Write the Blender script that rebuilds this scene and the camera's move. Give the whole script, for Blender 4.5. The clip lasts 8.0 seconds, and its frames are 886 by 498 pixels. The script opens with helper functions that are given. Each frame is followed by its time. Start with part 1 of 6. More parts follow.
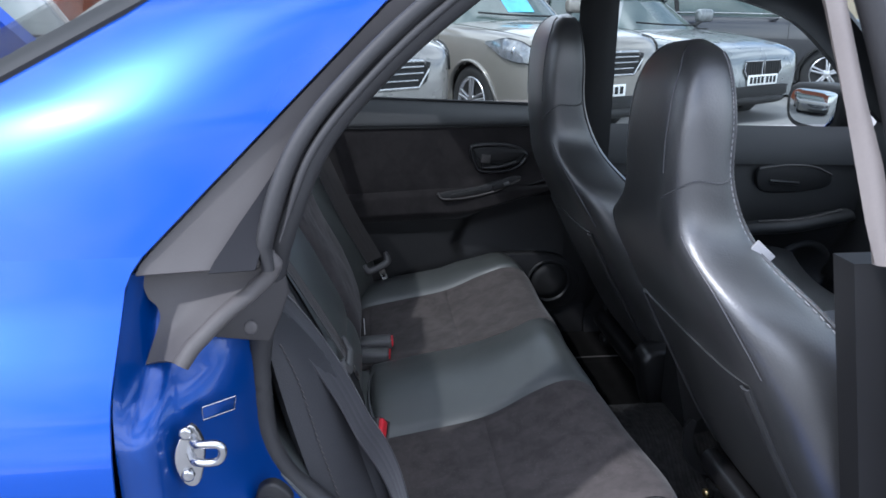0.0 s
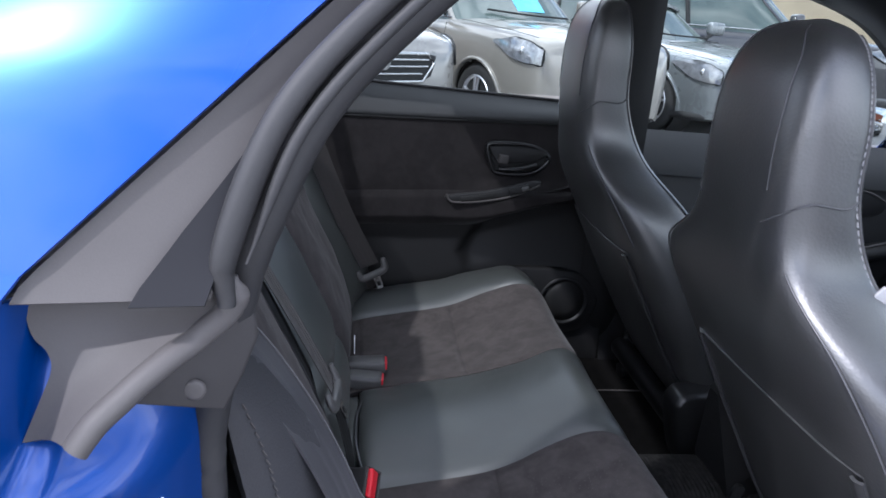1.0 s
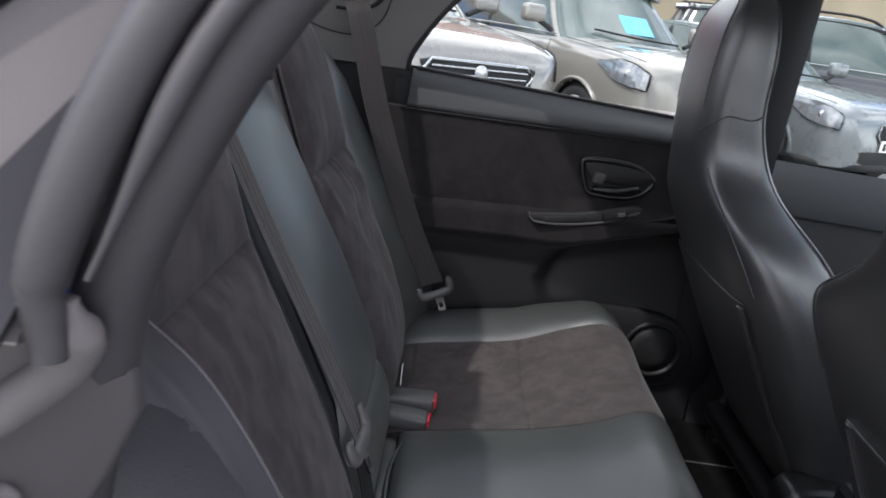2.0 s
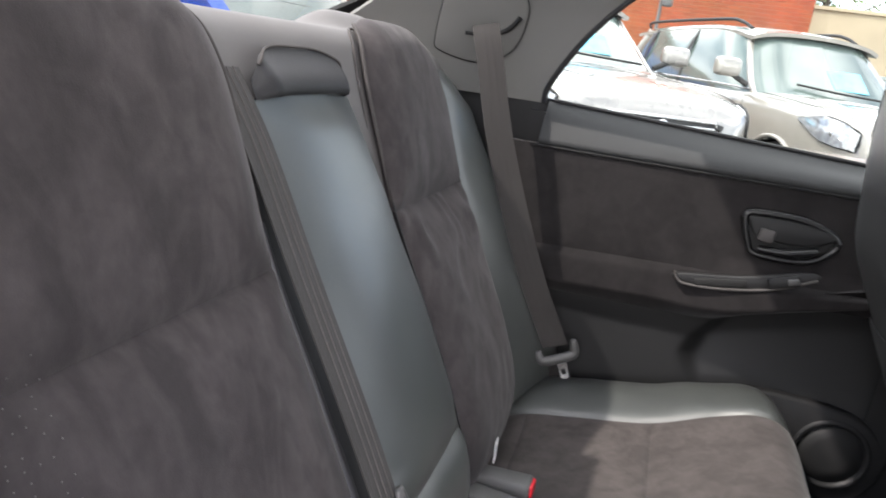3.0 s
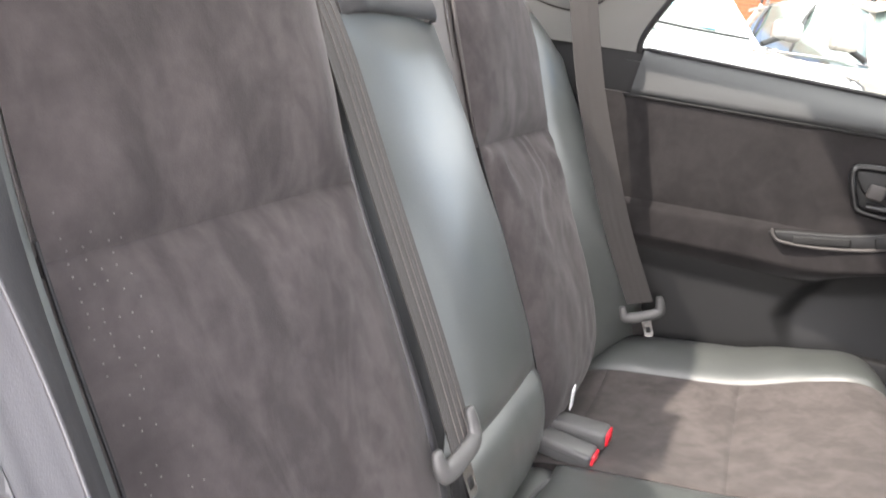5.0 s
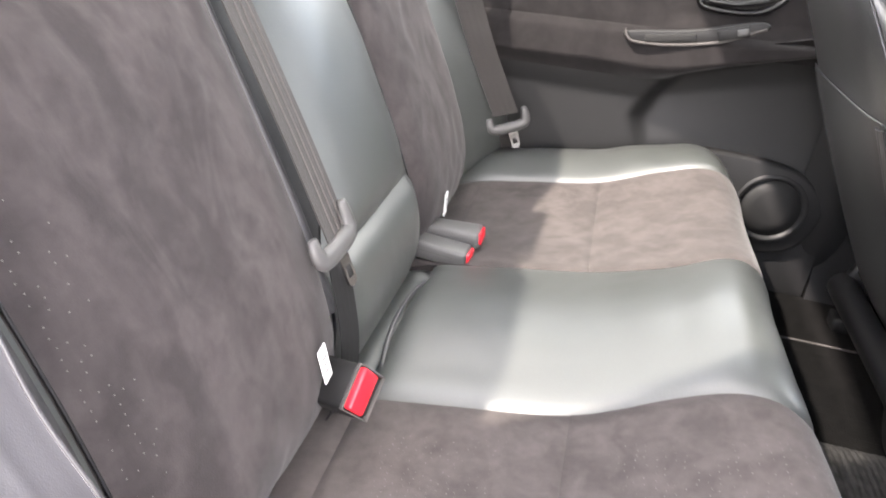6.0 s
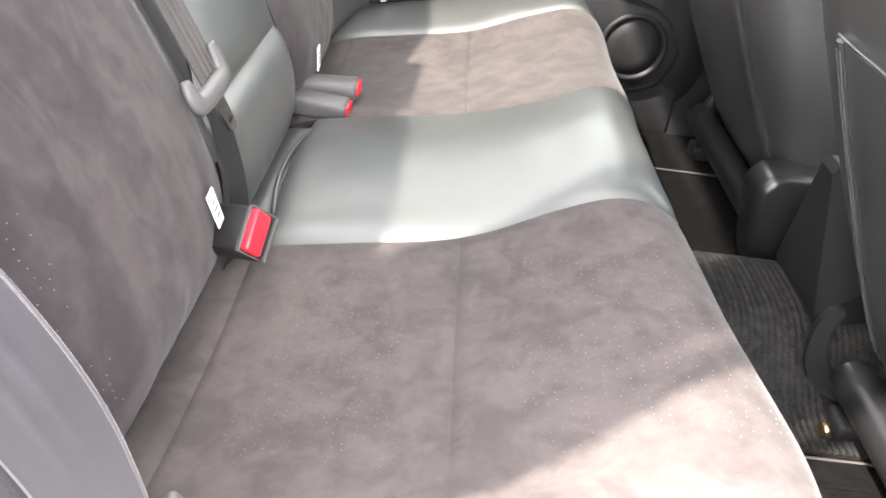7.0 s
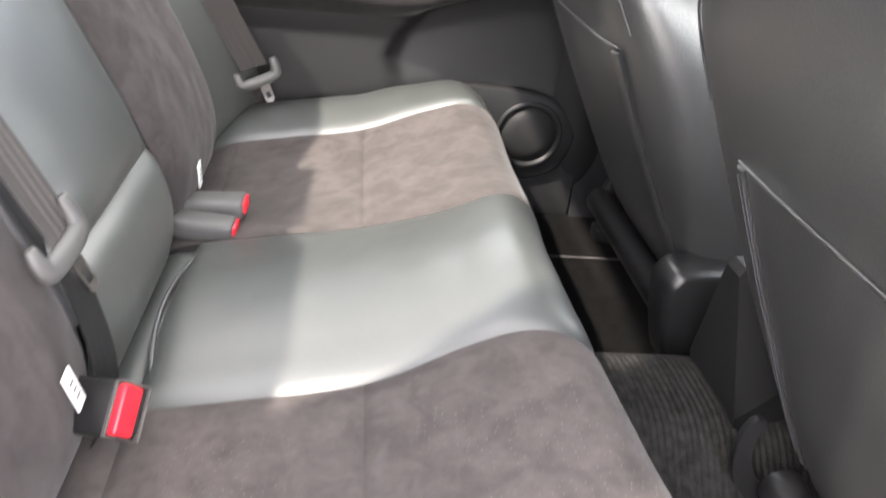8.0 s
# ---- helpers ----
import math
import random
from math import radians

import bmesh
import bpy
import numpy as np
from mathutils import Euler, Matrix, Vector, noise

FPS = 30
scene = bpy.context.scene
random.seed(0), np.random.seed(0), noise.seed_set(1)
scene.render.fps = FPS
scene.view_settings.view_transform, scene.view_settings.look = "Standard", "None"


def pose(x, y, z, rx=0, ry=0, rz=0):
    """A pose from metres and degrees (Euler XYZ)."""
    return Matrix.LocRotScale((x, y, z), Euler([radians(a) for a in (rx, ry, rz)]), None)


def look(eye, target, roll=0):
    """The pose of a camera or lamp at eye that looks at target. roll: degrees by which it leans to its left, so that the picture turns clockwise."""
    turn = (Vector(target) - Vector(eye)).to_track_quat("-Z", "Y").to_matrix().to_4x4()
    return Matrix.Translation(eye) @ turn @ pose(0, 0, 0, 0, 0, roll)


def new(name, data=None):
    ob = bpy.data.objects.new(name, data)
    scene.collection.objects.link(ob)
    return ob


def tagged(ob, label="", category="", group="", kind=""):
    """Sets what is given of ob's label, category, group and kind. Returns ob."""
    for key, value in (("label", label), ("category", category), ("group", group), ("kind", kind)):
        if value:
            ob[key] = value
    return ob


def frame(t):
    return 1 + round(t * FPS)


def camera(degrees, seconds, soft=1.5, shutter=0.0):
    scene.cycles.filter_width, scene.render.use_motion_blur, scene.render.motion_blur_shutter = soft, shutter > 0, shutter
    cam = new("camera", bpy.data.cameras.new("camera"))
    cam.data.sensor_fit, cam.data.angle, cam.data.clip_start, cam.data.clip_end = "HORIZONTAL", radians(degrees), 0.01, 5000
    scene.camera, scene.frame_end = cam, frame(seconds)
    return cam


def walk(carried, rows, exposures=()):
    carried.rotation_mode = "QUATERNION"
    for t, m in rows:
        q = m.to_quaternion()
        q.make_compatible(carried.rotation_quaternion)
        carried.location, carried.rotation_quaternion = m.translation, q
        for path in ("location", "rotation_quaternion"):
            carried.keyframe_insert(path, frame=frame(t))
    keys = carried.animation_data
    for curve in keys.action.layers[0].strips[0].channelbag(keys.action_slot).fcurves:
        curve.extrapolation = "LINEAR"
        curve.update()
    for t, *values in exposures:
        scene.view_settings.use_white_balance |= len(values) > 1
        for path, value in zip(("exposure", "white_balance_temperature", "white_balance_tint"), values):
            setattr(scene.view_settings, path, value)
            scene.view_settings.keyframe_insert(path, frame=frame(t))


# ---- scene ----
cam = camera(61.2, 8.0, soft=1.6, shutter=0.25)
PATH = [
    (0, (-0.142, 0.091, 1.195), (0.052, 1.986, 0.587), -0.1),
    (0.5, (-0.155, 0.206, 1.154), (0.075, 2.096, 0.542), 1.7),
    (1, (-0.16, 0.339, 1.14), (0.065, 2.23, 0.532), 3.8),
    (1.2, (-0.163, 0.37, 1.133), (0.047, 2.262, 0.521), 4.6),
    (2.3, (-0.095, 0.639, 1.065), (-0.198, 2.554, 0.494), 8.7),
    (2.5, (-0.07, 0.682, 1.063), (-0.258, 2.593, 0.502), 8.6),
    (3, (-0.028, 0.753, 1.031), (-0.51, 2.627, 0.522), 8.2),
    (3.5, (-0.03, 0.774, 1.033), (-0.743, 2.6, 0.635), 6.6),
    (4, (-0.031, 0.775, 1.019), (-0.834, 2.569, 0.651), 7.6),
    (4.2, (-0.029, 0.779, 1.012), (-0.833, 2.567, 0.619), 8.1),
    (5.3, (0.004, 0.742, 0.954), (-0.596, 2.523, 0.271), 8.4),
    (5.5, (0.01, 0.74, 0.941), (-0.502, 2.522, 0.193), 8.2),
    (6, (0.022, 0.728, 0.917), (-0.285, 2.491, 0.023), 7.5),
    (6.5, (0.031, 0.713, 0.893), (-0.091, 2.43, -0.123), 7.2),
    (7, (0.028, 0.687, 0.877), (0.075, 2.347, -0.236), 7.7),
    (7.5, (0.02, 0.696, 0.893), (0.191, 2.351, -0.215), 8.5),
    (8, (0.034, 0.783, 0.915), (0.306, 2.516, -0.045), 7.5),
]
EXPOSURES = [(0, 0.75, 5500, 15), (1.2, 1.03, 5700, 18), (2.3, 1.15, 6300, 19), (3.0, 2.05, 6500, 17), (3.5, 2.88, 6450, 11), (4.2, 2.92, 6650, 11), (5.3, 3.2, 6800, 19), (6.5, 3.62, 6850, 18), (7.2, 3.64, 6800, 17), (8, 3.34, 6800, 18)]
walk(cam, [(t, look(eye, target, roll)) for t, eye, target, roll in PATH], EXPOSURES)

# ---- world, sun, exposure ----
world = bpy.data.worlds.new("sky")
scene.world = world
world.use_nodes = True
wn = world.node_tree.nodes
sky = wn.new("ShaderNodeTexSky")
sky.sky_type = "NISHITA"
sky.sun_disc = False
SUN_TO = Vector((-0.68, -0.525, 1.0)).normalized()
sky.sun_elevation = math.asin(SUN_TO.z)
sky.sun_rotation = math.atan2(SUN_TO.x, SUN_TO.y)
# broken white cloud over the blue
wl = world.node_tree.links
wtc, wmap, wnoise, wramp, wmix = wn.new("ShaderNodeTexCoord"), wn.new("ShaderNodeMapping"), wn.new("ShaderNodeTexNoise"), wn.new("ShaderNodeValToRGB"), wn.new("ShaderNodeMixRGB")
wmap.inputs["Scale"].default_value = (1.0, 1.0, 2.2)
wnoise.inputs["Scale"].default_value, wnoise.inputs["Detail"].default_value, wnoise.inputs["Distortion"].default_value = 2.6, 7, 0.4
wramp.color_ramp.elements[0].position, wramp.color_ramp.elements[1].position = 0.38, 0.60
wl.new(wtc.outputs["Generated"], wmap.inputs[0])
wl.new(wmap.outputs[0], wnoise.inputs["Vector"])
wl.new(wnoise.outputs["Fac"], wramp.inputs[0])
wl.new(wramp.outputs[0], wmix.inputs[0])
wl.new(sky.outputs[0], wmix.inputs[1])
wmix.inputs[2].default_value = (17.3, 17.2, 16.8, 1)
wl.new(wmix.outputs[0], wn["Background"].inputs[0])
wn["Background"].inputs[1].default_value = 0.15
sun = new("sun", bpy.data.lights.new("sun", "SUN"))
sun.data.energy, sun.data.angle, sun.data.color = 2.2, radians(1.3), (1.0, 0.95, 0.87)
sun.matrix_world = look(SUN_TO * 30, (0, 0, 0))

# ---- materials ----


def mat(name, col, rough=0.5, metal=0.0, var=0.25, scale=8.0, fine=300.0, bump=0.15, bump_dist=0.001, coat=0.0, sheen=0.0, spec=0.5, fine_kind="NOISE"):
    """A surface with two scales of colour variation and a fine relief."""
    m = bpy.data.materials.new(name)
    m.use_nodes = True
    n, l = m.node_tree.nodes, m.node_tree.links
    b = n["Principled BSDF"]
    tc = n.new("ShaderNodeTexCoord")
    big = n.new("ShaderNodeTexNoise")
    big.inputs["Scale"].default_value, big.inputs["Detail"].default_value = scale, 5
    l.new(tc.outputs["Object"], big.inputs["Vector"])
    if fine_kind == "VORONOI":
        fn = n.new("ShaderNodeTexVoronoi")
        out = "Distance"
    else:
        fn = n.new("ShaderNodeTexNoise")
        out = "Fac"
    fn.inputs["Scale"].default_value = fine
    l.new(tc.outputs["Object"], fn.inputs["Vector"])
    mix = n.new("ShaderNodeMath")
    mix.operation = "MULTIPLY_ADD"
    l.new(big.outputs["Fac"], mix.inputs[0])
    mix.inputs[1].default_value = 0.8
    mul = n.new("ShaderNodeMath")
    mul.operation = "MULTIPLY"
    l.new(fn.outputs[out], mul.inputs[0])
    mul.inputs[1].default_value = 0.2
    l.new(mul.outputs[0], mix.inputs[2])
    ramp = n.new("ShaderNodeValToRGB")
    ramp.color_ramp.elements[0].position, ramp.color_ramp.elements[1].position = 0.3, 0.7
    ramp.color_ramp.elements[0].color = (*[c * (1 - var) for c in col], 1)
    ramp.color_ramp.elements[1].color = (*[min(1, c * (1 + var)) for c in col], 1)
    l.new(mix.outputs[0], ramp.inputs[0])
    l.new(ramp.outputs[0], b.inputs["Base Color"])
    rr = n.new("ShaderNodeMapRange")
    rr.inputs["To Min"].default_value, rr.inputs["To Max"].default_value = max(0.02, rough * 0.85), min(1, rough * 1.15)
    l.new(big.outputs["Fac"], rr.inputs["Value"])
    l.new(rr.outputs[0], b.inputs["Roughness"])
    b.inputs["Metallic"].default_value = metal
    b.inputs["Coat Weight"].default_value = coat
    b.inputs["Coat Roughness"].default_value = 0.04
    b.inputs["Sheen Weight"].default_value = sheen
    b.inputs["Sheen Roughness"].default_value = 0.4
    b.inputs["Specular IOR Level"].default_value = spec
    if bump:
        bp = n.new("ShaderNodeBump")
        bp.inputs["Strength"].default_value, bp.inputs["Distance"].default_value = bump, bump_dist
        l.new(fn.outputs[out], bp.inputs["Height"])
        l.new(bp.outputs[0], b.inputs["Normal"])
    return m


def glass(name, tint=(0.9, 0.95, 0.93), rough=0.0):
    """Thin clear glazing: mostly straight through, with a mirror gloss that grows at grazing angles."""
    m = bpy.data.materials.new(name)
    m.use_nodes = True
    n, l = m.node_tree.nodes, m.node_tree.links
    n.remove(n["Principled BSDF"])
    tr, gl, fr, mx = n.new("ShaderNodeBsdfTransparent"), n.new("ShaderNodeBsdfGlossy"), n.new("ShaderNodeLayerWeight"), n.new("ShaderNodeMixShader")
    tr.inputs[0].default_value = (*tint, 1)
    gl.inputs["Roughness"].default_value = rough
    pw, sc = n.new("ShaderNodeMath"), n.new("ShaderNodeMath")
    pw.operation, sc.operation = "POWER", "MULTIPLY_ADD"
    pw.inputs[1].default_value, sc.inputs[1].default_value, sc.inputs[2].default_value = 5.0, 0.5, 0.025
    l.new(fr.outputs["Facing"], pw.inputs[0])
    l.new(pw.outputs[0], sc.inputs[0])
    l.new(sc.outputs[0], mx.inputs[0])
    l.new(tr.outputs[0], mx.inputs[1])
    l.new(gl.outputs[0], mx.inputs[2])
    l.new(mx.outputs[0], n["Material Output"].inputs[0])
    return m


LEATHER = mat("black_leather", (0.0505, 0.0552, 0.0525), 0.43, var=0.2, scale=6, fine=620, bump=0.16, bump_dist=0.0005, spec=0.95, coat=0.5, fine_kind="VORONOI")
LEATHER.node_tree.nodes["Principled BSDF"].inputs["Coat Roughness"].default_value = 0.44
LEATHER_FRONT = mat("grained_black_leather", (0.025, 0.0255, 0.026), 0.44, var=0.22, scale=9, fine=300, bump=0.28, bump_dist=0.0009, spec=1.0, coat=0.9, fine_kind="VORONOI")
LEATHER_FRONT.node_tree.nodes["Principled BSDF"].inputs["Coat Roughness"].default_value = 0.36
LEATHER_SIDE = mat("matt_black_leather", (0.022, 0.022, 0.024), 0.62, var=0.2, scale=8, fine=500, bump=0.25, bump_dist=0.0007, spec=0.4, fine_kind="VORONOI")
LEATHER_WING = mat("dark_wing_leather", (0.031, 0.031, 0.034), 0.5, var=0.2, scale=8, fine=500, bump=0.2, bump_dist=0.0006, spec=0.6, fine_kind="VORONOI")
DOOR_TOP = mat("soft_black_door_top", (0.030, 0.031, 0.032), 0.66, var=0.15, scale=6, fine=620, bump=0.16, bump_dist=0.0005, spec=0.4, fine_kind="VORONOI")


def suede(name, dark, light, grain=(9, 15, 6), turn=(18, 12, 25), strokes=1.1):
    """Brushed nap: cloudy patches and streaks that run down the panel."""
    m = mat(name, light, 0.95, var=0.10, scale=110, fine=900, bump=0.3, sheen=0.10, spec=0.15)
    n, l = m.node_tree.nodes, m.node_tree.links
    tc, mp, cloud, streak, add, ramp, mul = n.new("ShaderNodeTexCoord"), n.new("ShaderNodeMapping"), n.new("ShaderNodeTexNoise"), n.new("ShaderNodeTexNoise"), n.new("ShaderNodeMath"), n.new("ShaderNodeValToRGB"), n.new("ShaderNodeMixRGB")
    mp.inputs["Rotation"].default_value = [radians(q) for q in turn]
    mp.inputs["Scale"].default_value = grain
    l.new(tc.outputs["Object"], mp.inputs[0])
    l.new(mp.outputs[0], streak.inputs["Vector"])
    streak.inputs["Scale"].default_value, streak.inputs["Detail"].default_value, streak.inputs["Distortion"].default_value = 1.0, 3.0, 1.3
    l.new(tc.outputs["Object"], cloud.inputs["Vector"])
    cloud.inputs["Scale"].default_value, cloud.inputs["Detail"].default_value, cloud.inputs["Distortion"].default_value = 30, 9, 0.7
    add.operation = "MULTIPLY_ADD"
    add.inputs[1].default_value = strokes
    less = n.new("ShaderNodeMath")
    less.operation = "MULTIPLY"
    less.inputs[1].default_value = 2.0 - strokes
    l.new(streak.outputs["Fac"], add.inputs[0])
    l.new(cloud.outputs["Fac"], less.inputs[0])
    l.new(less.outputs[0], add.inputs[2])
    half = n.new("ShaderNodeMath")
    half.operation = "MULTIPLY"
    half.inputs[1].default_value = 0.5
    l.new(add.outputs[0], half.inputs[0])
    ramp.color_ramp.elements[0].position, ramp.color_ramp.elements[1].position = 0.40, 0.60
    ramp.color_ramp.elements[0].color, ramp.color_ramp.elements[1].color = (*[a / b for a, b in zip(dark, light)], 1), (1, 1, 1, 1)
    l.new(half.outputs[0], ramp.inputs[0])
    mul.blend_type = "MULTIPLY"
    mul.inputs[0].default_value = 1.0
    b = n["Principled BSDF"]
    l.new(b.inputs["Base Color"].links[0].from_socket, mul.inputs[1])
    l.new(ramp.outputs[0], mul.inputs[2])
    l.new(mul.outputs[0], b.inputs["Base Color"])
    return m


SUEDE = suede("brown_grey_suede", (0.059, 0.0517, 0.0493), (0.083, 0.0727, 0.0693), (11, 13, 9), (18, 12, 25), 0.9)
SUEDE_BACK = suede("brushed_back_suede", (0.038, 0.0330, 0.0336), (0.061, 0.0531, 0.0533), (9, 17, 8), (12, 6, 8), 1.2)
DOOR_CLOTH = suede("charcoal_door_suede", (0.0155, 0.0140, 0.0143), (0.0225, 0.0203, 0.0207))
TRIM = mat("charcoal_plastic", (0.0105, 0.0105, 0.011), 0.55, var=0.15, scale=5, fine=900, bump=0.2, bump_dist=0.0004, spec=0.38)
PILLAR = mat("grey_pillar_trim", (0.19, 0.185, 0.175), 0.75, var=0.08, scale=4, fine=900, bump=0.2, bump_dist=0.0004)
RUBBER = mat("black_rubber", (0.018, 0.0175, 0.018), 0.62, var=0.3, scale=14, fine=260, bump=0.15)
SASH = mat("satin_grey_plastic", (0.074, 0.0685, 0.066), 0.62, var=0.12, scale=7, fine=700, bump=0.12, bump_dist=0.0004, spec=0.3)
SASH_LOW = mat("moulded_grey_rubber", (0.036, 0.0335, 0.033), 0.65, var=0.15, scale=7, fine=500, bump=0.12, bump_dist=0.0004, spec=0.3)
SASH_DARK = mat("dark_sash_inset", (0.012, 0.012, 0.014), 0.62, var=0.12, scale=7, fine=700, bump=0.08, bump_dist=0.0004, spec=0.2)
BLUE = mat("metallic_blue_paint", (0.0004, 0.053, 0.335), 0.28, metal=0.5, var=0.06, scale=2, fine=1800, bump=0.0, coat=0.45)
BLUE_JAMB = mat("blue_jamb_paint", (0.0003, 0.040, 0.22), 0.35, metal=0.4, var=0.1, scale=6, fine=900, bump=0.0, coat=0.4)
CHROME = mat("bright_steel", (0.45, 0.45, 0.45), 0.26, metal=1.0, var=0.1, scale=30, fine=500, bump=0.05)
WELT = mat("grey_suede_welt", (0.066, 0.060, 0.058), 0.9, var=0.15, scale=30, fine=700, bump=0.3, bump_dist=0.0005, spec=0.2)
BELT = mat("belt_webbing", (0.026, 0.0228, 0.0215), 0.75, var=0.12, scale=12, fine=1500, bump=0.4, sheen=0.2)
BELT_NEAR = mat("mauve_grey_webbing", (0.0135, 0.0120, 0.0150), 0.5, var=0.15, scale=14, fine=1500, bump=0.12, sheen=0.4, spec=0.9)
GLOSS = mat("glossy_black_plastic", (0.011, 0.011, 0.0115), 0.3, var=0.1, scale=8, fine=900, bump=0.08, bump_dist=0.0003, spec=0.5)
RED = mat("red_plastic", (0.75, 0.02, 0.035), 0.35, var=0.05, bump=0.0)
GREYPL = mat("grey_buckle_plastic", (0.080, 0.079, 0.078), 0.42, var=0.1, fine=900, bump=0.15, bump_dist=0.0004)
WHITE = mat("white_fabric_tag", (0.8, 0.8, 0.8), 0.8, var=0.04, bump=0.1)
TAG = mat("pale_grey_tag", (0.30, 0.30, 0.31), 0.8, var=0.08, bump=0.1)
# far darker than carpet is: the footwell's shade is put into its colour
CARPET = mat("shade_dark_carpet", (0.0045, 0.0043, 0.0042), 1.0, var=0.5, scale=60, fine=500, bump=0.8, bump_dist=0.004, spec=0.1)
STRIPE = mat("woven_stripe", (0.10, 0.09, 0.085), 0.8, var=0.1, bump=0)
DOT = mat("pale_nap_dot", (0.135, 0.127, 0.121), 0.8, var=0.1, bump=0)
THREAD = mat("pale_thread", (0.3, 0.3, 0.31), 0.6, var=0.1, bump=0)
PIPING = mat("leather_piping", (0.062, 0.062, 0.065), 0.35, var=0.1, bump=0)
SHELF = mat("parcel_shelf_cloth", (0.16, 0.155, 0.15), 0.95, var=0.15, scale=20, fine=900, bump=0.4)
VINYL = mat("mouse_grey_vinyl", (0.118, 0.111, 0.108), 0.72, var=0.1, scale=6, fine=500, bump=0.2, bump_dist=0.0005)
HEADLINER = mat("headliner_cloth", (0.42, 0.41, 0.39), 0.95, var=0.08, scale=6, fine=900, bump=0.3, bump_dist=0.0005)
BRASS = mat("brass_bolt", (0.6, 0.45, 0.22), 0.3, metal=1.0, var=0.15, scale=30, bump=0.05)
RIBBED = mat("grey_ribbed_carpet", (0.030, 0.029, 0.028), 1.0, var=0.5, scale=70, fine=500, bump=0.8, bump_dist=0.004, spec=0.1)
BLACK = mat("matt_black", (0.008, 0.008, 0.008), 0.7, var=0.1, bump=0)
GLASS = glass("window_glass", (0.80, 0.83, 0.815))
GLASS_FRONT = glass("front_glass", (0.86, 0.89, 0.875))
GLASS_REAR = glass("tinted_rear_glass", (0.755, 0.765, 0.755))

# ---- mesh helpers ----


def thing(name, at, label, category, group="", kind=""):
    ob = new(name)
    ob.location = at
    ob.empty_display_size = 0.05
    return tagged(ob, label, category, group, kind)


def finish(name, bm, material, smooth=True):
    me = bpy.data.meshes.new(name)
    bmesh.ops.recalc_face_normals(bm, faces=bm.faces)
    for e in bm.edges:                                                 # rims stay crisp, so that sheets shade evenly to their edge
        if len(e.link_faces) == 2 and e.calc_face_angle(0.0) > radians(80):
            e.smooth = False
    bm.to_mesh(me)
    bm.free()
    me.materials.append(material)
    if smooth:
        me.polygons.foreach_set("use_smooth", [True] * len(me.polygons))
    return me


def part(name, bm, material, parent, label="", smooth=True):
    ob = new(name, finish(name, bm, material, smooth))
    ob.parent = parent
    if parent.type == "EMPTY":
        ob.matrix_parent_inverse = parent.matrix_basis.inverted()
    return tagged(ob, label)


def solo(name, bm, material, label, category, kind="", group="", smooth=True):
    return tagged(new(name, finish(name, bm, material, smooth)), label, category, group, kind)


def spline(pts, per=12):
    """Catmull-Rom through the points."""
    p = [Vector(q) for q in pts]
    p = [p[0] * 2 - p[1]] + p + [p[-1] * 2 - p[-2]]
    out = []
    for i in range(1, len(p) - 2):
        for k in range(per):
            t = k / per
            a, b, c, d = p[i - 1], p[i], p[i + 1], p[i + 2]
            out.append(0.5 * (2 * b + (c - a) * t + (2 * a - 5 * b + 4 * c - d) * t * t + (3 * b - a - 3 * c + d) * t ** 3))
    out.append(p[-2].copy())
    return out


class Profile:
    """A smooth curve in x and z, walked by arc length."""

    def __init__(self, pts):
        q = np.array([(v.x, v.z) for v in spline([(x, 0, z) for x, z in pts], 16)])
        self.q = q
        self.s = np.concatenate([[0], np.cumsum(np.linalg.norm(np.diff(q, axis=0), axis=1))])
        self.length = float(self.s[-1])

    def at(self, s):
        return float(np.interp(s, self.s, self.q[:, 0])), float(np.interp(s, self.s, self.q[:, 1]))

    def s_at_x(self, x, first=True):
        i = int(np.argmin(np.abs(self.q[:, 0] - x)))
        return float(self.s[i])

    def s_at_z(self, z):
        i = int(np.argmin(np.abs(self.q[:, 1] - z)))
        return float(self.s[i])


def skin(fn, nu, nv, thick=0.02, flip=False, closed_v=False):
    """A sheet fn(u, v) with a back skin at that depth behind it."""
    bm = bmesh.new()
    P = [[Vector(fn(i / nu, j / nv)) for j in range(nv + 1)] for i in range(nu + 1)]
    N = [[None] * (nv + 1) for _ in range(nu + 1)]
    for i in range(nu + 1):
        for j in range(nv + 1):
            a = P[min(i + 1, nu)][j] - P[max(i - 1, 0)][j]
            b = P[i][min(j + 1, nv)] - P[i][max(j - 1, 0)]
            n = a.cross(b)
            N[i][j] = (n.normalized() if n.length > 1e-12 else Vector((0, 0, 1))) * (-1 if flip else 1)
    top = [[bm.verts.new(P[i][j]) for j in range(nv + 1)] for i in range(nu + 1)]
    bot = [[bm.verts.new(P[i][j] - N[i][j] * thick) for j in range(nv + 1)] for i in range(nu + 1)]
    for i in range(nu):
        for j in range(nv):
            bm.faces.new((top[i][j], top[i + 1][j], top[i + 1][j + 1], top[i][j + 1]))
            bm.faces.new((bot[i][j], bot[i][j + 1], bot[i + 1][j + 1], bot[i + 1][j]))
    for i in range(nu):
        bm.faces.new((top[i][0], bot[i][0], bot[i + 1][0], top[i + 1][0]))
        bm.faces.new((top[i][nv], top[i + 1][nv], bot[i + 1][nv], bot[i][nv]))
    for j in range(nv):
        bm.faces.new((top[0][j], top[0][j + 1], bot[0][j + 1], bot[0][j]))
        bm.faces.new((top[nu][j], bot[nu][j], bot[nu][j + 1], top[nu][j + 1]))
    bmesh.ops.remove_doubles(bm, verts=bm.verts, dist=1e-5)
    return bm


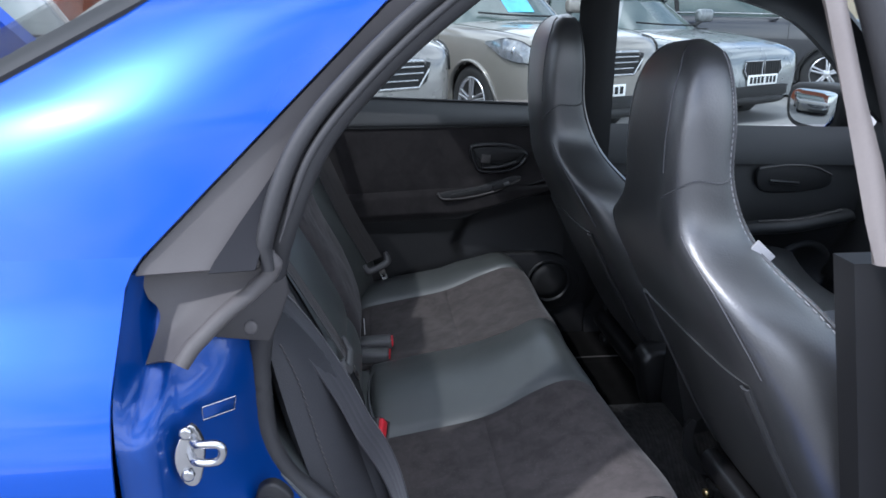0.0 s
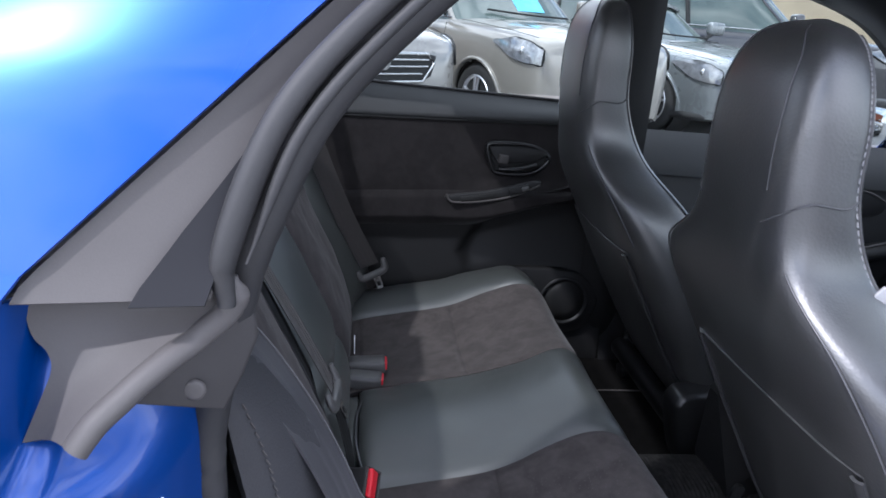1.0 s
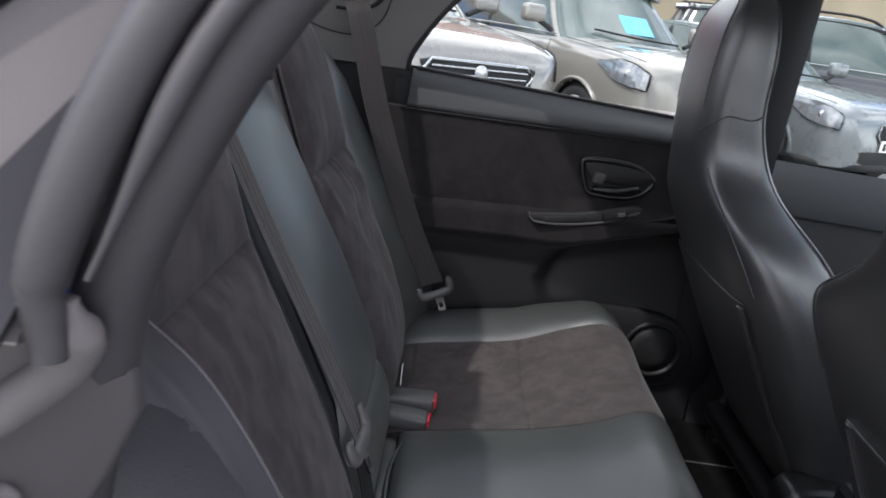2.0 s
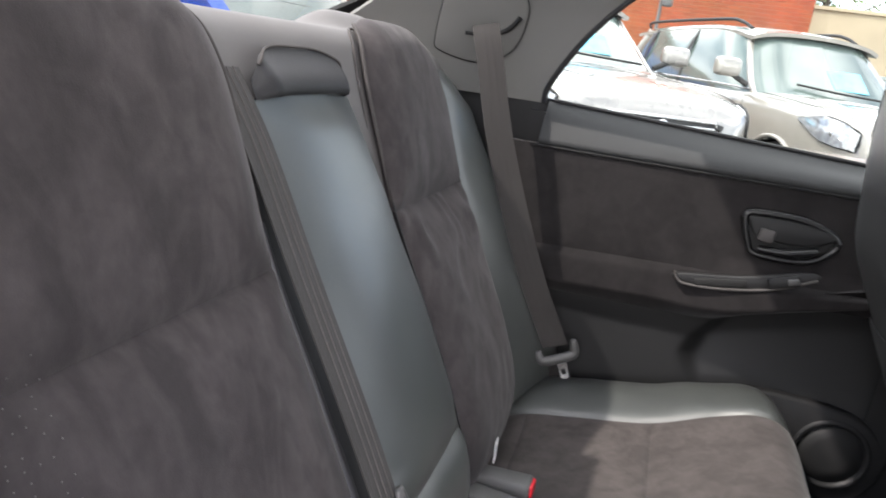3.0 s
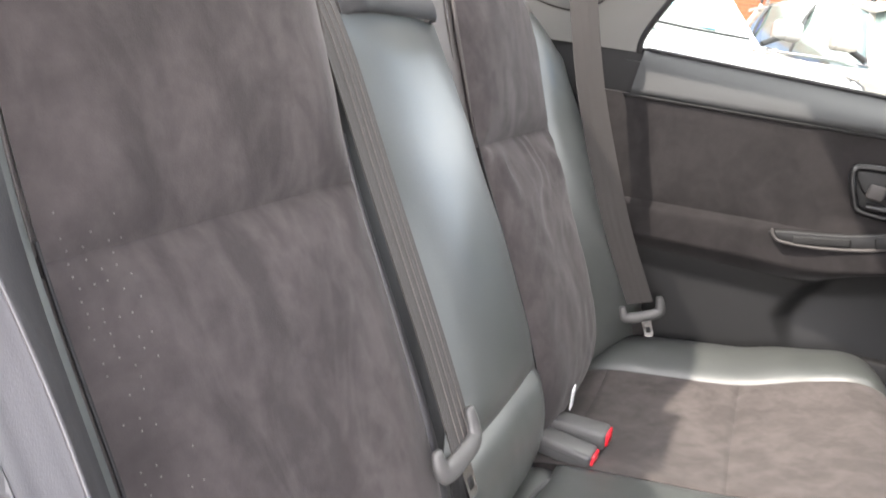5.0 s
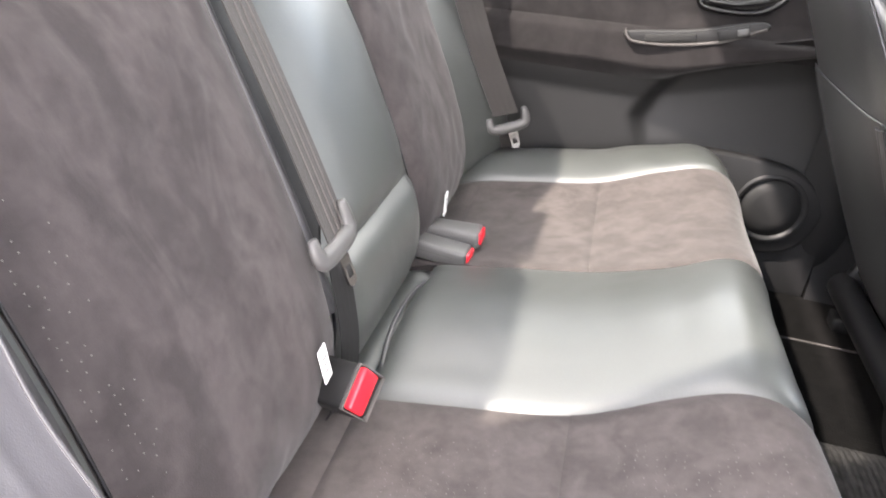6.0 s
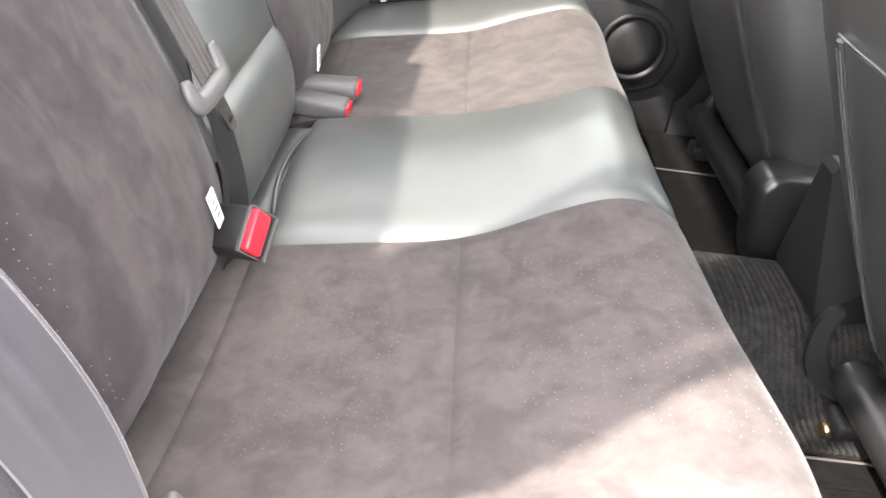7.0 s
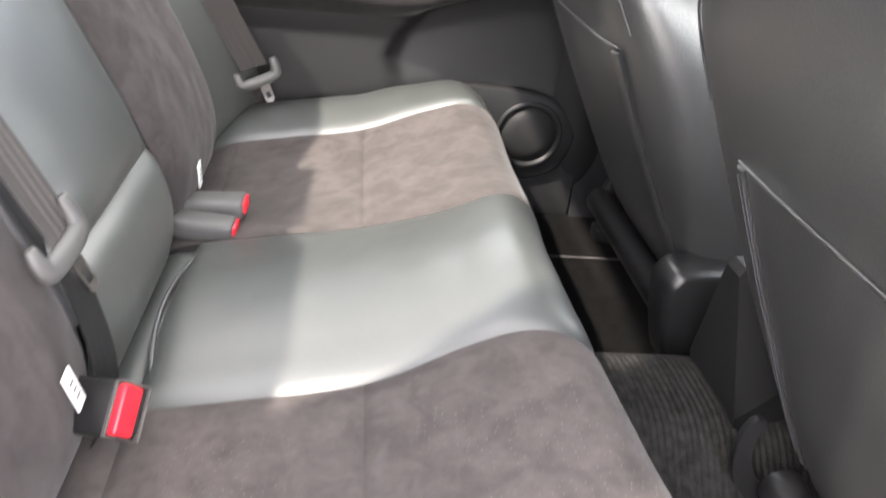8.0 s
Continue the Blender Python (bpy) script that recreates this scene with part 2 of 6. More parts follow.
def tube(pts, r, seg=8, bm=None, smooth_path=True, per=8, flat=1.0, up=(0, 0, 1)):
    """A round cord swept along the points; flat squashes it across."""
    bm = bm or bmesh.new()
    path = spline(pts, per) if smooth_path else [Vector(p) for p in pts]
    rings = []
    for i, p in enumerate(path):
        d = (path[min(i + 1, len(path) - 1)] - path[max(i - 1, 0)]).normalized()
        side = d.cross(Vector(up))
        if side.length < 1e-4:
            side = d.cross(Vector((1, 0, 0)))
        side.normalize()
        nrm = side.cross(d)
        rad = r(i / (len(path) - 1)) if callable(r) else r
        rings.append([bm.verts.new(p + side * math.cos(a) * rad + nrm * math.sin(a) * rad * flat) for a in [2 * math.pi * k / seg for k in range(seg)]])
    for a, b in zip(rings, rings[1:]):
        for k in range(seg):
            bm.faces.new((a[k], a[(k + 1) % seg], b[(k + 1) % seg], b[k]))
    bm.faces.new(rings[0][::-1])
    bm.faces.new(rings[-1])
    return bm


def rbox(size, at=(0, 0, 0), rot=(0, 0, 0), bevel=0.004, seg=2, bm=None):
    """A box with rounded edges."""
    b2 = bmesh.new()
    bmesh.ops.create_cube(b2, size=1)
    bmesh.ops.scale(b2, vec=size, verts=b2.verts)
    bmesh.ops.bevel(b2, geom=list(b2.edges), offset=bevel, segments=seg, affect="EDGES", profile=0.5)
    bmesh.ops.transform(b2, matrix=pose(*at, *rot), verts=b2.verts)
    return merge(bm, b2)


def merge(bm, b2):
    if bm is None:
        return b2
    me = bpy.data.meshes.new("tmp")
    b2.to_mesh(me)
    b2.free()
    bm.from_mesh(me)
    bpy.data.meshes.remove(me)
    return bm


def plate(outline, fn, thick, bevel=0.002, bm=None):
    """A flat outline of (a, b), laid into the world by fn(a, b, depth), with rounded rims."""
    b2 = bmesh.new()
    vs = [b2.verts.new((a, b, 0)) for a, b in outline]
    f = b2.faces.new(vs)
    ext = bmesh.ops.extrude_face_region(b2, geom=[f])
    bmesh.ops.translate(b2, vec=(0, 0, thick), verts=[v for v in ext["geom"] if isinstance(v, bmesh.types.BMVert)])
    if bevel:
        top = [e for e in b2.edges if all(v.co.z > thick / 2 for v in e.verts)]
        bmesh.ops.bevel(b2, geom=top, offset=bevel, segments=2, affect="EDGES", profile=0.5)
    bmesh.ops.triangulate(b2, faces=[f for f in b2.faces if len(f.verts) > 4])
    for v in b2.verts:
        v.co = Vector(fn(v.co.x, v.co.y, v.co.z))
    return merge(bm, b2)


def smooth_outline(pts, per=6):
    """A closed rounded outline through (a, b) points."""
    n = len(pts)
    q = [Vector((p[0], p[1], 0)) for p in pts]
    out = []
    for i in range(n):
        a, b, c, d = q[i - 1], q[i], q[(i + 1) % n], q[(i + 2) % n]
        for k in range(per):
            t = k / per
            v = 0.5 * (2 * b + (c - a) * t + (2 * a - 5 * b + 4 * c - d) * t * t + (3 * b - a - 3 * c + d) * t ** 3)
            out.append((v.x, v.y))
    return out


def lathe(pts, at, axis, seg=28, bm=None):
    """Rings of (radius, depth) round an axis."""
    b2 = bmesh.new()
    rings = [[b2.verts.new((r * math.cos(2 * math.pi * k / seg), r * math.sin(2 * math.pi * k / seg), d)) for k in range(seg)] for r, d in pts]
    for a, b in zip(rings, rings[1:]):
        for k in range(seg):
            b2.faces.new((a[k], a[(k + 1) % seg], b[(k + 1) % seg], b[k]))
    b2.faces.new(rings[0][::-1])
    b2.faces.new(rings[-1])
    m = Matrix.Translation(at) @ Vector(axis).to_track_quat("Z", "Y").to_matrix().to_4x4()
    bmesh.ops.transform(b2, matrix=m, verts=b2.verts)
    return merge(bm, b2)


YC = 1.5


def lerp(a, b, t):
    return a + (b - a) * t


def step(a, b, x):
    t = max(0, min(1, (x - a) / (b - a)))
    return t * t * (3 - 2 * t)


def curve_of(pts):
    """A piecewise-linear function through (key, value) pairs."""
    k, v = [p[0] for p in pts], [p[1] for p in pts]
    return lambda q: float(np.interp(q, k, v))


# ---- rear seat ----
CUSH = Profile([(-0.225, 0.33), (-0.205, 0.378), (-0.17, 0.402), (-0.06, 0.424), (0.065, 0.447), (0.16, 0.482), (0.225, 0.508), (0.262, 0.505), (0.285, 0.475), (0.285, 0.42), (0.265, 0.33), (0.255, 0.25)])
BACK = Profile([(-0.22, 0.375), (-0.198, 0.41), (-0.185, 0.455), (-0.190, 0.51), (-0.224, 0.60), (-0.272, 0.70), (-0.331, 0.82), (-0.368, 0.92), (-0.398, 1.0), (-0.418, 1.035), (-0.45, 1.052), (-0.50, 1.045), (-0.54, 1.02)])


def cushion_point(s, y):
    x, z = CUSH.at(s)
    d = abs(y - YC)
    fade = step(0.0, 0.15, s)
    z += 0.022 * math.exp(-(d / 0.13) ** 2) * fade                    # crown over the tunnel
    z += 0.032 * math.exp(-((d - 0.60) / 0.09) ** 2) * fade            # outer bolster
    z -= 0.008 * math.exp(-((d - 0.33) / 0.12) ** 2) * fade           # the sitter's dish
    z -= 0.09 * step(0.60, 0.73, d) ** 2
    z -= 0.026 * step(0.45, 0.62, d) * step(0.08, 0.26, x)
    if x > 0.05:
        x -= 0.030 * step(0.45, 0.72, d) * (x - 0.05) / 0.24
        x -= 0.022 * math.exp(-(d / 0.14) ** 2) * step(0.15, 0.28, x)
    x += 0.022 * math.exp(-((y - 1.06) / 0.17) ** 2) * step(0.12, 0.26, x)    # the sat-out front lip by the doorway
    return Vector((x, y, z))


def back_point(s, y):
    x, z = BACK.at(s)
    d = abs(y - YC)
    if d > 0.5:
        z -= 0.06 * step(0.5, 0.72, d) * step(0.6, 1.0, z)
        x += 0.05 * step(0.5, 0.68, d) * step(1.05, 0.6, z)
    x -= 0.02 * math.exp(-(d / 0.12) ** 4) * step(0.75, 0.95, z)
    return Vector((x, y, z))


def normal_of(surf, s, y):
    a = surf(s + 0.004, y) - surf(s - 0.004, y)
    b = surf(s, y + 0.004) - surf(s, y - 0.004)
    return a.cross(b).normalized() * (-1 if (surf is back_point) else 1)


def pad(surf, s0, s1, y0, y1, puff=0.012, w=0.016, nu=40, nv=24, thick=0.03, sink=0.004, rough=0.0012, seed=0, fold=0.0):
    """An upholstered panel of a seat surface: it swells from its seams. y0 and y1 may follow s."""
    def fn(u, v):
        s = lerp(s0, s1, u)
        a = y0(s) if callable(y0) else y0
        b = y1(s) if callable(y1) else y1
        y = lerp(a, b, v)
        p = surf(s, y)
        n = normal_of(surf, s, y)
        d = min((s - s0), (s1 - s), (y - a), (b - y))
        h = puff * (1 - math.exp(-max(0, d) / w)) - sink
        h += rough * noise.noise(p * 14 + Vector((seed, 0, 0))) * (1 - math.exp(-max(0, d) / 0.02))
        h += 0.5 * rough * noise.noise(p * 38 + Vector((0, seed, 0))) * (1 - math.exp(-max(0, d) / 0.02))
        if fold:                                                       # gathers hanging from the seam above
            away = (s1 - s) / 0.09
            h += fold * noise.noise(Vector((y * 24 + 1.6 * noise.noise(Vector((y * 9, s * 14, seed))) + 5 * (s1 - s), s * 9, seed))) * math.exp(-away * away) * (1 - math.exp(-max(0, d) / 0.012))
        return p + n * h
    return skin(fn, nu, nv, thick, flip=(surf is back_point))



def seam(surf, pts, r, lift=0.004):
    return tube([surf(s, y) + normal_of(surf, s, y) * lift for s, y in pts], r, 6, per=4)

rear_seat = thing("rear_bench_seat", (0.0, YC, 0.25), "black leather and brown suede rear bench seat of a car", "car seat")

# cushion: outer leather, suede, middle leather, suede, outer leather
S_MID = CUSH.s_at_x(0.065)
S_ROLL = CUSH.s_at_x(-0.145)
S_END = CUSH.length


def wave(y):
    inward = (1 if y < YC else -1) * (0.02 if abs(y - YC) < 0.3 else -0.012)
    return lambda s: y + inward * math.exp(-((CUSH.at(s)[0] - 0.18) / 0.08) ** 2)


SEAMS = [0.80, wave(0.99), wave(1.337), wave(1.66), wave(2.005), 2.20]
base_bm = skin(lambda u, v: cushion_point(lerp(0, S_END, u), lerp(0.795, 2.205, v)) - normal_of(cushion_point, lerp(0.01, S_END - 0.01, u), lerp(0.795, 2.205, v)) * 0.012, 40, 48, 0.06)
part("cushion_base", base_bm, LEATHER, rear_seat)
for k, (a, b) in enumerate(zip(SEAMS, SEAMS[1:])):
    if k in (1, 3):
        part("suede_panel", pad(cushion_point, 0.0, S_ROLL, a, b, 0.004, w=0.004, seed=k, nu=14, nv=40, sink=-0.006), SUEDE, rear_seat, "brown-grey suede seat panel")
        part("suede_panel", pad(cushion_point, S_ROLL, S_MID, a, b, 0.004, w=0.004, seed=k + 3, nu=40, nv=40, sink=-0.006), SUEDE, rear_seat, "brown-grey suede seat panel")
        part("suede_panel", pad(cushion_point, S_MID, S_END, a, b, 0.004, w=0.004, seed=k + 7, nu=64, nv=40, sink=-0.006), SUEDE, rear_seat, "brown-grey suede seat panel")
    else:
        if k == 2:
            part("leather_panel", pad(cushion_point, 0.0, S_ROLL - 0.005, a, b, 0.012, w=0.012, seed=k, nu=14), LEATHER, rear_seat, "narrow black leather strip at the seat's rear")
            part("piping", seam(cushion_point, [(S_ROLL + 0.03 - 0.035 * math.sin(max(0.02, q) * math.pi) ** 0.5, lerp(1.345, 1.652, q)) for q in np.linspace(0, 1, 16)], 0.003, 0.006), PIPING, rear_seat)
        part("leather_panel", pad(cushion_point, S_ROLL if k == 2 else 0.0, S_END, a, b, 0.009, w=0.008, seed=k, nu=90, nv=40, sink=-0.003), LEATHER, rear_seat, "smooth black leather seat panel")
for k in (1, 2, 3, 4):
    part("piping", seam(cushion_point, [(s, SEAMS[k](s)) for s in np.linspace(0.03, S_END - 0.12, 22)], 0.0010, 0.0045), TRIM, rear_seat)

# backrest shell, leather sides, suede humps and the middle panel
B_END = BACK.length


def shell_point(u, v):
    """The cover behind the panels, whose top swells into a soft roll behind either hump."""
    s_, y_ = lerp(0, B_END, u), lerp(0.80, 2.20, v)
    p = back_point(s_, y_) - normal_of(back_point, lerp(0.01, B_END - 0.01, u), y_) * 0.013
    roll = 0.034 * math.exp(-((abs(y_ - YC - 0.0075) - 0.31) / 0.145) ** 4)
    return p + Vector((0, 0, roll * step(S_TOP - 0.01, S_TOP + 0.045, s_)))


S_TOP = BACK.s_at_z(1.05) - 0.016
S_SEAM = BACK.s_at_z(0.82)
S_SHOULDER = BACK.s_at_z(0.925)
part("backrest_shell", skin(shell_point, 80, 90, 0.05, flip=True), VINYL, rear_seat, "mouse-grey vinyl shell of the backrest")


def hump(side):
    """The two edges of a suede back panel, which narrows to a round top."""
    def half(s):
        if s <= S_SHOULDER:
            return 0.1625
        t = min(1, (s - S_SHOULDER) / (S_TOP - S_SHOULDER))
        return 0.1625 * max(0.02, (1 - t ** 2.3)) ** (1 / 2.3)
    mid = YC + 0.0075 + side * 0.325
    drop = lambda s: 0.034 * step(S_SHOULDER, S_TOP, s)
    if side < 0:
        return (lambda s: mid - half(s) + drop(s)), (lambda s: mid + half(s) + 0.4 * drop(s))
    return (lambda s: mid - half(s) - 0.4 * drop(s)), (lambda s: mid + half(s) - drop(s))


for side in (-1, 1):
    lo, hi = hump(side)
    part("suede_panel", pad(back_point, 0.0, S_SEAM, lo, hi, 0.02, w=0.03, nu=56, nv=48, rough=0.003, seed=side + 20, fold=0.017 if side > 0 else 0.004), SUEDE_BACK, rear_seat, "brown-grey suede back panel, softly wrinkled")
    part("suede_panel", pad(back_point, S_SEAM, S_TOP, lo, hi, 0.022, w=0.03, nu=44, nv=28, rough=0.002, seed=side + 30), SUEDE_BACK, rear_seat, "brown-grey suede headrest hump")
    S_LOW = S_SHOULDER - 0.10
    for f, sg in ((lo, -1), (hi, 1)):
        part("seam", seam(back_point, [(s, f(s) + sg * 0.001) for s in np.linspace(0.05, S_LOW, 20)], 0.0013, -0.004), TRIM, rear_seat)
    rim = [(s, lo(s) - 0.003) for s in np.linspace(S_LOW, S_TOP, 24)] + [(s, hi(s) + 0.003) for s in np.linspace(S_TOP, S_LOW, 24)]
    part("welt", seam(back_point, rim, lambda t: 0.0006 + 0.0022 * step(0.0, 0.2, t) * step(1.0, 0.8, t), -0.005), WELT, rear_seat, "soft grey welt round the back panel")
    edge = [(s, lo(s) - 0.014) for s in np.linspace(S_SHOULDER, S_TOP, 18)] + [(S_TOP + 0.013, lerp(lo(S_TOP), hi(S_TOP), 0.5))] + [(s, hi(s) + 0.014) for s in np.linspace(S_TOP, S_SHOULDER, 18)]
    part("seam", seam(back_point, edge, lambda t: 0.0004 + 0.0014 * step(0.0, 0.2, t) * step(1.0, 0.8, t), -0.0118), WELT, rear_seat)
    trail = spline([back_point(s, y) + normal_of(back_point, s, y) * -0.0110 for s, y in edge], 5)
    for k in range(26, len(trail) - 28, 2):                              # one stitch every few millimetres beside the welt
        part("stitch", tube([trail[k], lerp(trail[k], trail[k + 1], 0.8)], 0.0009, 5, smooth_path=False), THREAD, rear_seat)
    part("leather_panel", pad(back_point, 0.0, BACK.s_at_z(1.0), (lambda s: 0.81) if side < 0 else (lambda s: YC + 0.3325 + 0.167), (lambda s: YC - 0.3175 - 0.167) if side < 0 else (lambda s: 2.19), 0.016, w=0.03, nu=44, nv=18, seed=side + 40), LEATHER, rear_seat, "black leather side bolster")
S_ARM = BACK.s_at_z(0.545)
S_PAD = BACK.s_at_z(0.962)
S_PADTOP = BACK.s_at_z(1.008)
ARM_HALF = curve_of([(0.36, 0.163), (0.717, 0.163), (0.84, 0.150), (0.962, 0.112)])
ARM_BELT = curve_of([(0.36, 0.145), (0.56, 0.140), (0.60, 0.104), (0.84, 0.100), (0.92, 0.102), (0.950, 0.112)])


def arm_edge(sign):
    """The edges of the middle panel, which narrows upwards; the belt lies along one of them."""
    half = ARM_HALF if sign > 0 else ARM_BELT
    return lambda s: YC + sign * half(BACK.at(s)[1])


# dark strip added over the pale shell for the shade in this gap
part("leather_panel", pad(back_point, BACK.s_at_z(0.52), S_PAD - 0.03, 1.335, 1.412, 0.006, w=0.02, nu=40, nv=10, sink=0.010, thick=0.01, seed=52), LEATHER_SIDE, rear_seat, "dark leather strip standing in for the shaded gap by the belt")

part("leather_edge", seam(back_point, [(s_, 1.346) for s_ in np.linspace(S_ARM - 0.04, BACK.s_at_z(0.86), 24)], lambda t: 0.0085 - 0.005 * t, -0.005), LEATHER_WING, rear_seat, "rolled leather edge beside the suede")


def armrest_point(u, v):
    s_ = lerp(S_ARM, S_PAD - 0.003, u)
    y_ = lerp(arm_edge(-1)(s_), arm_edge(1)(s_), v)
    swell = 0.027 * (1 - abs(2 * v - 1) ** 2.6) * (1 - math.exp(-(s_ - S_ARM) / 0.015)) * (1 - 0.3 * step(S_PAD - 0.05, S_PAD, s_))
    p = back_point(s_, y_)
    return p + normal_of(back_point, s_, y_) * (swell - 0.003 + 0.0012 * noise.noise(p * 14))


part("armrest_panel", skin(armrest_point, 60, 36, 0.03, flip=True), LEATHER, rear_seat, "folded-up black leather centre armrest")
part("leather_panel", pad(back_point, 0.0, S_ARM, arm_edge(-1), arm_edge(1), 0.022, w=0.02, nu=20, nv=36, seed=51), LEATHER, rear_seat, "black leather panel under the armrest")


def head_pad_point(u, v):
    """A half-moon pad: flush at its piped crown, swelling to a round roll at its lower edge."""
    q = lerp(-1, 1, v)
    crown = S_PAD + (S_PADTOP - S_PAD) * (0.36 + 0.64 * max(0.0, 1 - abs(q) ** 3.4) ** 0.5)
    s_ = lerp(crown, S_PAD - 0.002, u)
    y_ = YC - 0.001 + q * (0.097 - 0.003 * step(0.5, 1.0, u))
    rise = lerp(0.0, 1.0, (S_PADTOP - s_) / (S_PADTOP - S_PAD))
    roll = (0.006 + 0.014 * step(0.0, 1.0, rise)) * (1 - abs(q) ** 26) - 0.003 * step(0.9, 1.0, u)
    return back_point(s_, y_) + normal_of(back_point, s_, y_) * (roll - 0.003)


part("head_pad", skin(head_pad_point, 40, 60, 0.006, flip=True), LEATHER_SIDE, rear_seat, "small black leather centre head pad")
part("piping", tube([head_pad_point(0.04, v) + Vector((0.004, 0.003 * (v - 0.5), 0.006)) for v in np.linspace(0.012, 0.988, 41)], 0.0017, 6, per=2), WELT, rear_seat)

# lower side trim behind the doors
for side in (-1, 1):
    solo("quarter_trim", skin(lambda u, v: Vector((lerp(-1.0, -0.22 if side > 0 else -0.30, v), YC + side * (lerp(0.70, 0.724, u) if side > 0 else 0.64), lerp(0.25, 0.97, u))), 12, 12, 0.01, flip=side > 0), TRIM, "black lower side trim behind the rear door", "trim panel", kind="structure")

# side bolster by the near door, with a stitched edge
def side_face(u, v):
    return Vector((lerp(-0.262, -0.155, u ** 1.4) + 0.055 * v * step(0.0, 0.3, u) - 0.05 * v * step(0.12, 0.0, u), 0.838 + 0.055 * v - 0.010 * math.sin(v * 3.1), lerp(0.92, 0.48, u)))


CREST = curve_of([(0.48, -0.085), (0.588, -0.101), (0.635, -0.112), (0.662, -0.120), (0.695, -0.135), (0.713, -0.146), (0.753, -0.163), (0.774, -0.173), (0.802, -0.188), (0.818, -0.205), (0.84, -0.235), (0.88, -0.30), (0.92, -0.345), (0.97, -0.41)])


def wing_face(u, v):
    """From the outer side over a rounded crest back to the suede."""
    z = lerp(0.92, 0.47, u)
    o = side_face(u, 1.0)
    c = Vector((CREST(z) - 0.022, 0.908, z))
    i = back_point(BACK.s_at_z(z), 1.006) + Vector((0.004, 0, 0))
    path_ = [o, c, Vector((lerp(c.x, i.x, 0.30), 0.950, z)), Vector((lerp(c.x, i.x, 0.75), 0.985, z)), i]
    return spline(path_, 5)[round(v * 20)]


part("side_bolster", skin(side_face, 30, 12, 0.03), LEATHER_SIDE, rear_seat, "black leather seat side with a stitched edge")
part("wing_bolster", skin(wing_face, 40, 20, 0.02), LEATHER_WING, rear_seat, "rounded black leather wing beside the suede back")
for k in range(46):
    u = 0.16 + 0.018 * k
    a = side_face(u, 0.36) + Vector((0.0005, -0.001, 0))
    part("stitch", tube([a, a + Vector((0.003, -0.0004, -0.0045))], 0.0008, 5, smooth_path=False), WELT, rear_seat)

# punched holes along the outer edge of the near back panel
rng = random.Random(4)
holes = bmesh.new()
for row in range(5):
    for k in range(58):
        s_ = 0.10 + k * 0.0072
        y_ = hump(-1)[0](s_) + 0.010 + 0.0075 * row + rng.uniform(-0.0012, 0.0012)
        if rng.random() < 0.62 - 0.10 * row:
            q_ = back_point(s_, y_) + normal_of(back_point, s_, y_) * (0.02 * (1 - math.exp(-(0.010 + 0.0075 * row) / 0.03)) - 0.0037)
            bmesh.ops.create_icosphere(holes, subdivisions=1, radius=0.00062, matrix=Matrix.Translation(q_))
tagged(part("perforation", holes, DOT, rear_seat, "rows of fine pale punched dots"), kind="stuff")

# fine pale dots over the near cushion
dots = bmesh.new()
for k in range(2200):
    s_ = S_ROLL + 0.012 + 0.0082 * (k // 40)
    y_ = 1.014 + 0.0077 * (k % 40) + 0.0038 * ((k // 40) % 2) + rng.uniform(-0.0018, 0.0018)
    s_ += rng.uniform(-0.0018, 0.0018)
    if s_ > S_END - 0.26 or rng.random() < 0.25 or s_ < S_ROLL + 0.004:
        continue
    c_ = cushion_point(s_, y_) + normal_of(cushion_point, s_, y_) * (0.012 * (1 - math.exp(-min(abs(s_ - S_MID), s_ - S_ROLL, y_ - 0.99, 1.335 - y_) / 0.016)) - 0.0016)
    r_ = rng.uniform(0.0004, 0.00072)
    ring = [dots.verts.new(c_ + Vector((r_ * math.cos(q), r_ * math.sin(q), 0))) for q in (0, 1.57, 3.14, 4.71)]
    tip = dots.verts.new(c_ + Vector((0, 0, 0.0007)))
    for i_ in range(4):
        dots.faces.new((ring[i_], ring[(i_ + 1) % 4], tip))
tagged(part("perforation", dots, DOT, rear_seat, "fine pale dots sprinkled over the suede"), kind="stuff")

# manufacturer tags on the seat backs
for y in (1.262, 1.752):
    s_ = BACK.s_at_z(0.502 if y < YC else 0.474)
    n_ = normal_of(back_point, s_, y)
    n_ = (n_ * (1 if n_.x > 0 else -1)).normalized()
    long_ = Vector((0.02, 0.12, -0.99))
    long_ = (long_ - n_ * long_.dot(n_)).normalized()
    m = Matrix((long_.cross(n_), long_, n_)).transposed().to_4x4()
    m.translation = back_point(s_, y) + n_ * 0.0230
    tg = rbox((0.017, 0.036, 0.002), (0, 0, 0), (0, 0, 0), 0.0008)
    bmesh.ops.transform(tg, matrix=m, verts=tg.verts)
    tag_ob = part("tag", tg, WHITE, rear_seat, "small white fabric tag")
    for dy in (-0.007, 0.0, 0.007):
        tg = rbox((0.009, 0.0022, 0.0008), (0, dy, 0.0010), (0, 0, 0), 0.0003)
        bmesh.ops.transform(tg, matrix=m, verts=tg.verts)
        part("mark", tg, GREYPL, tag_ob)

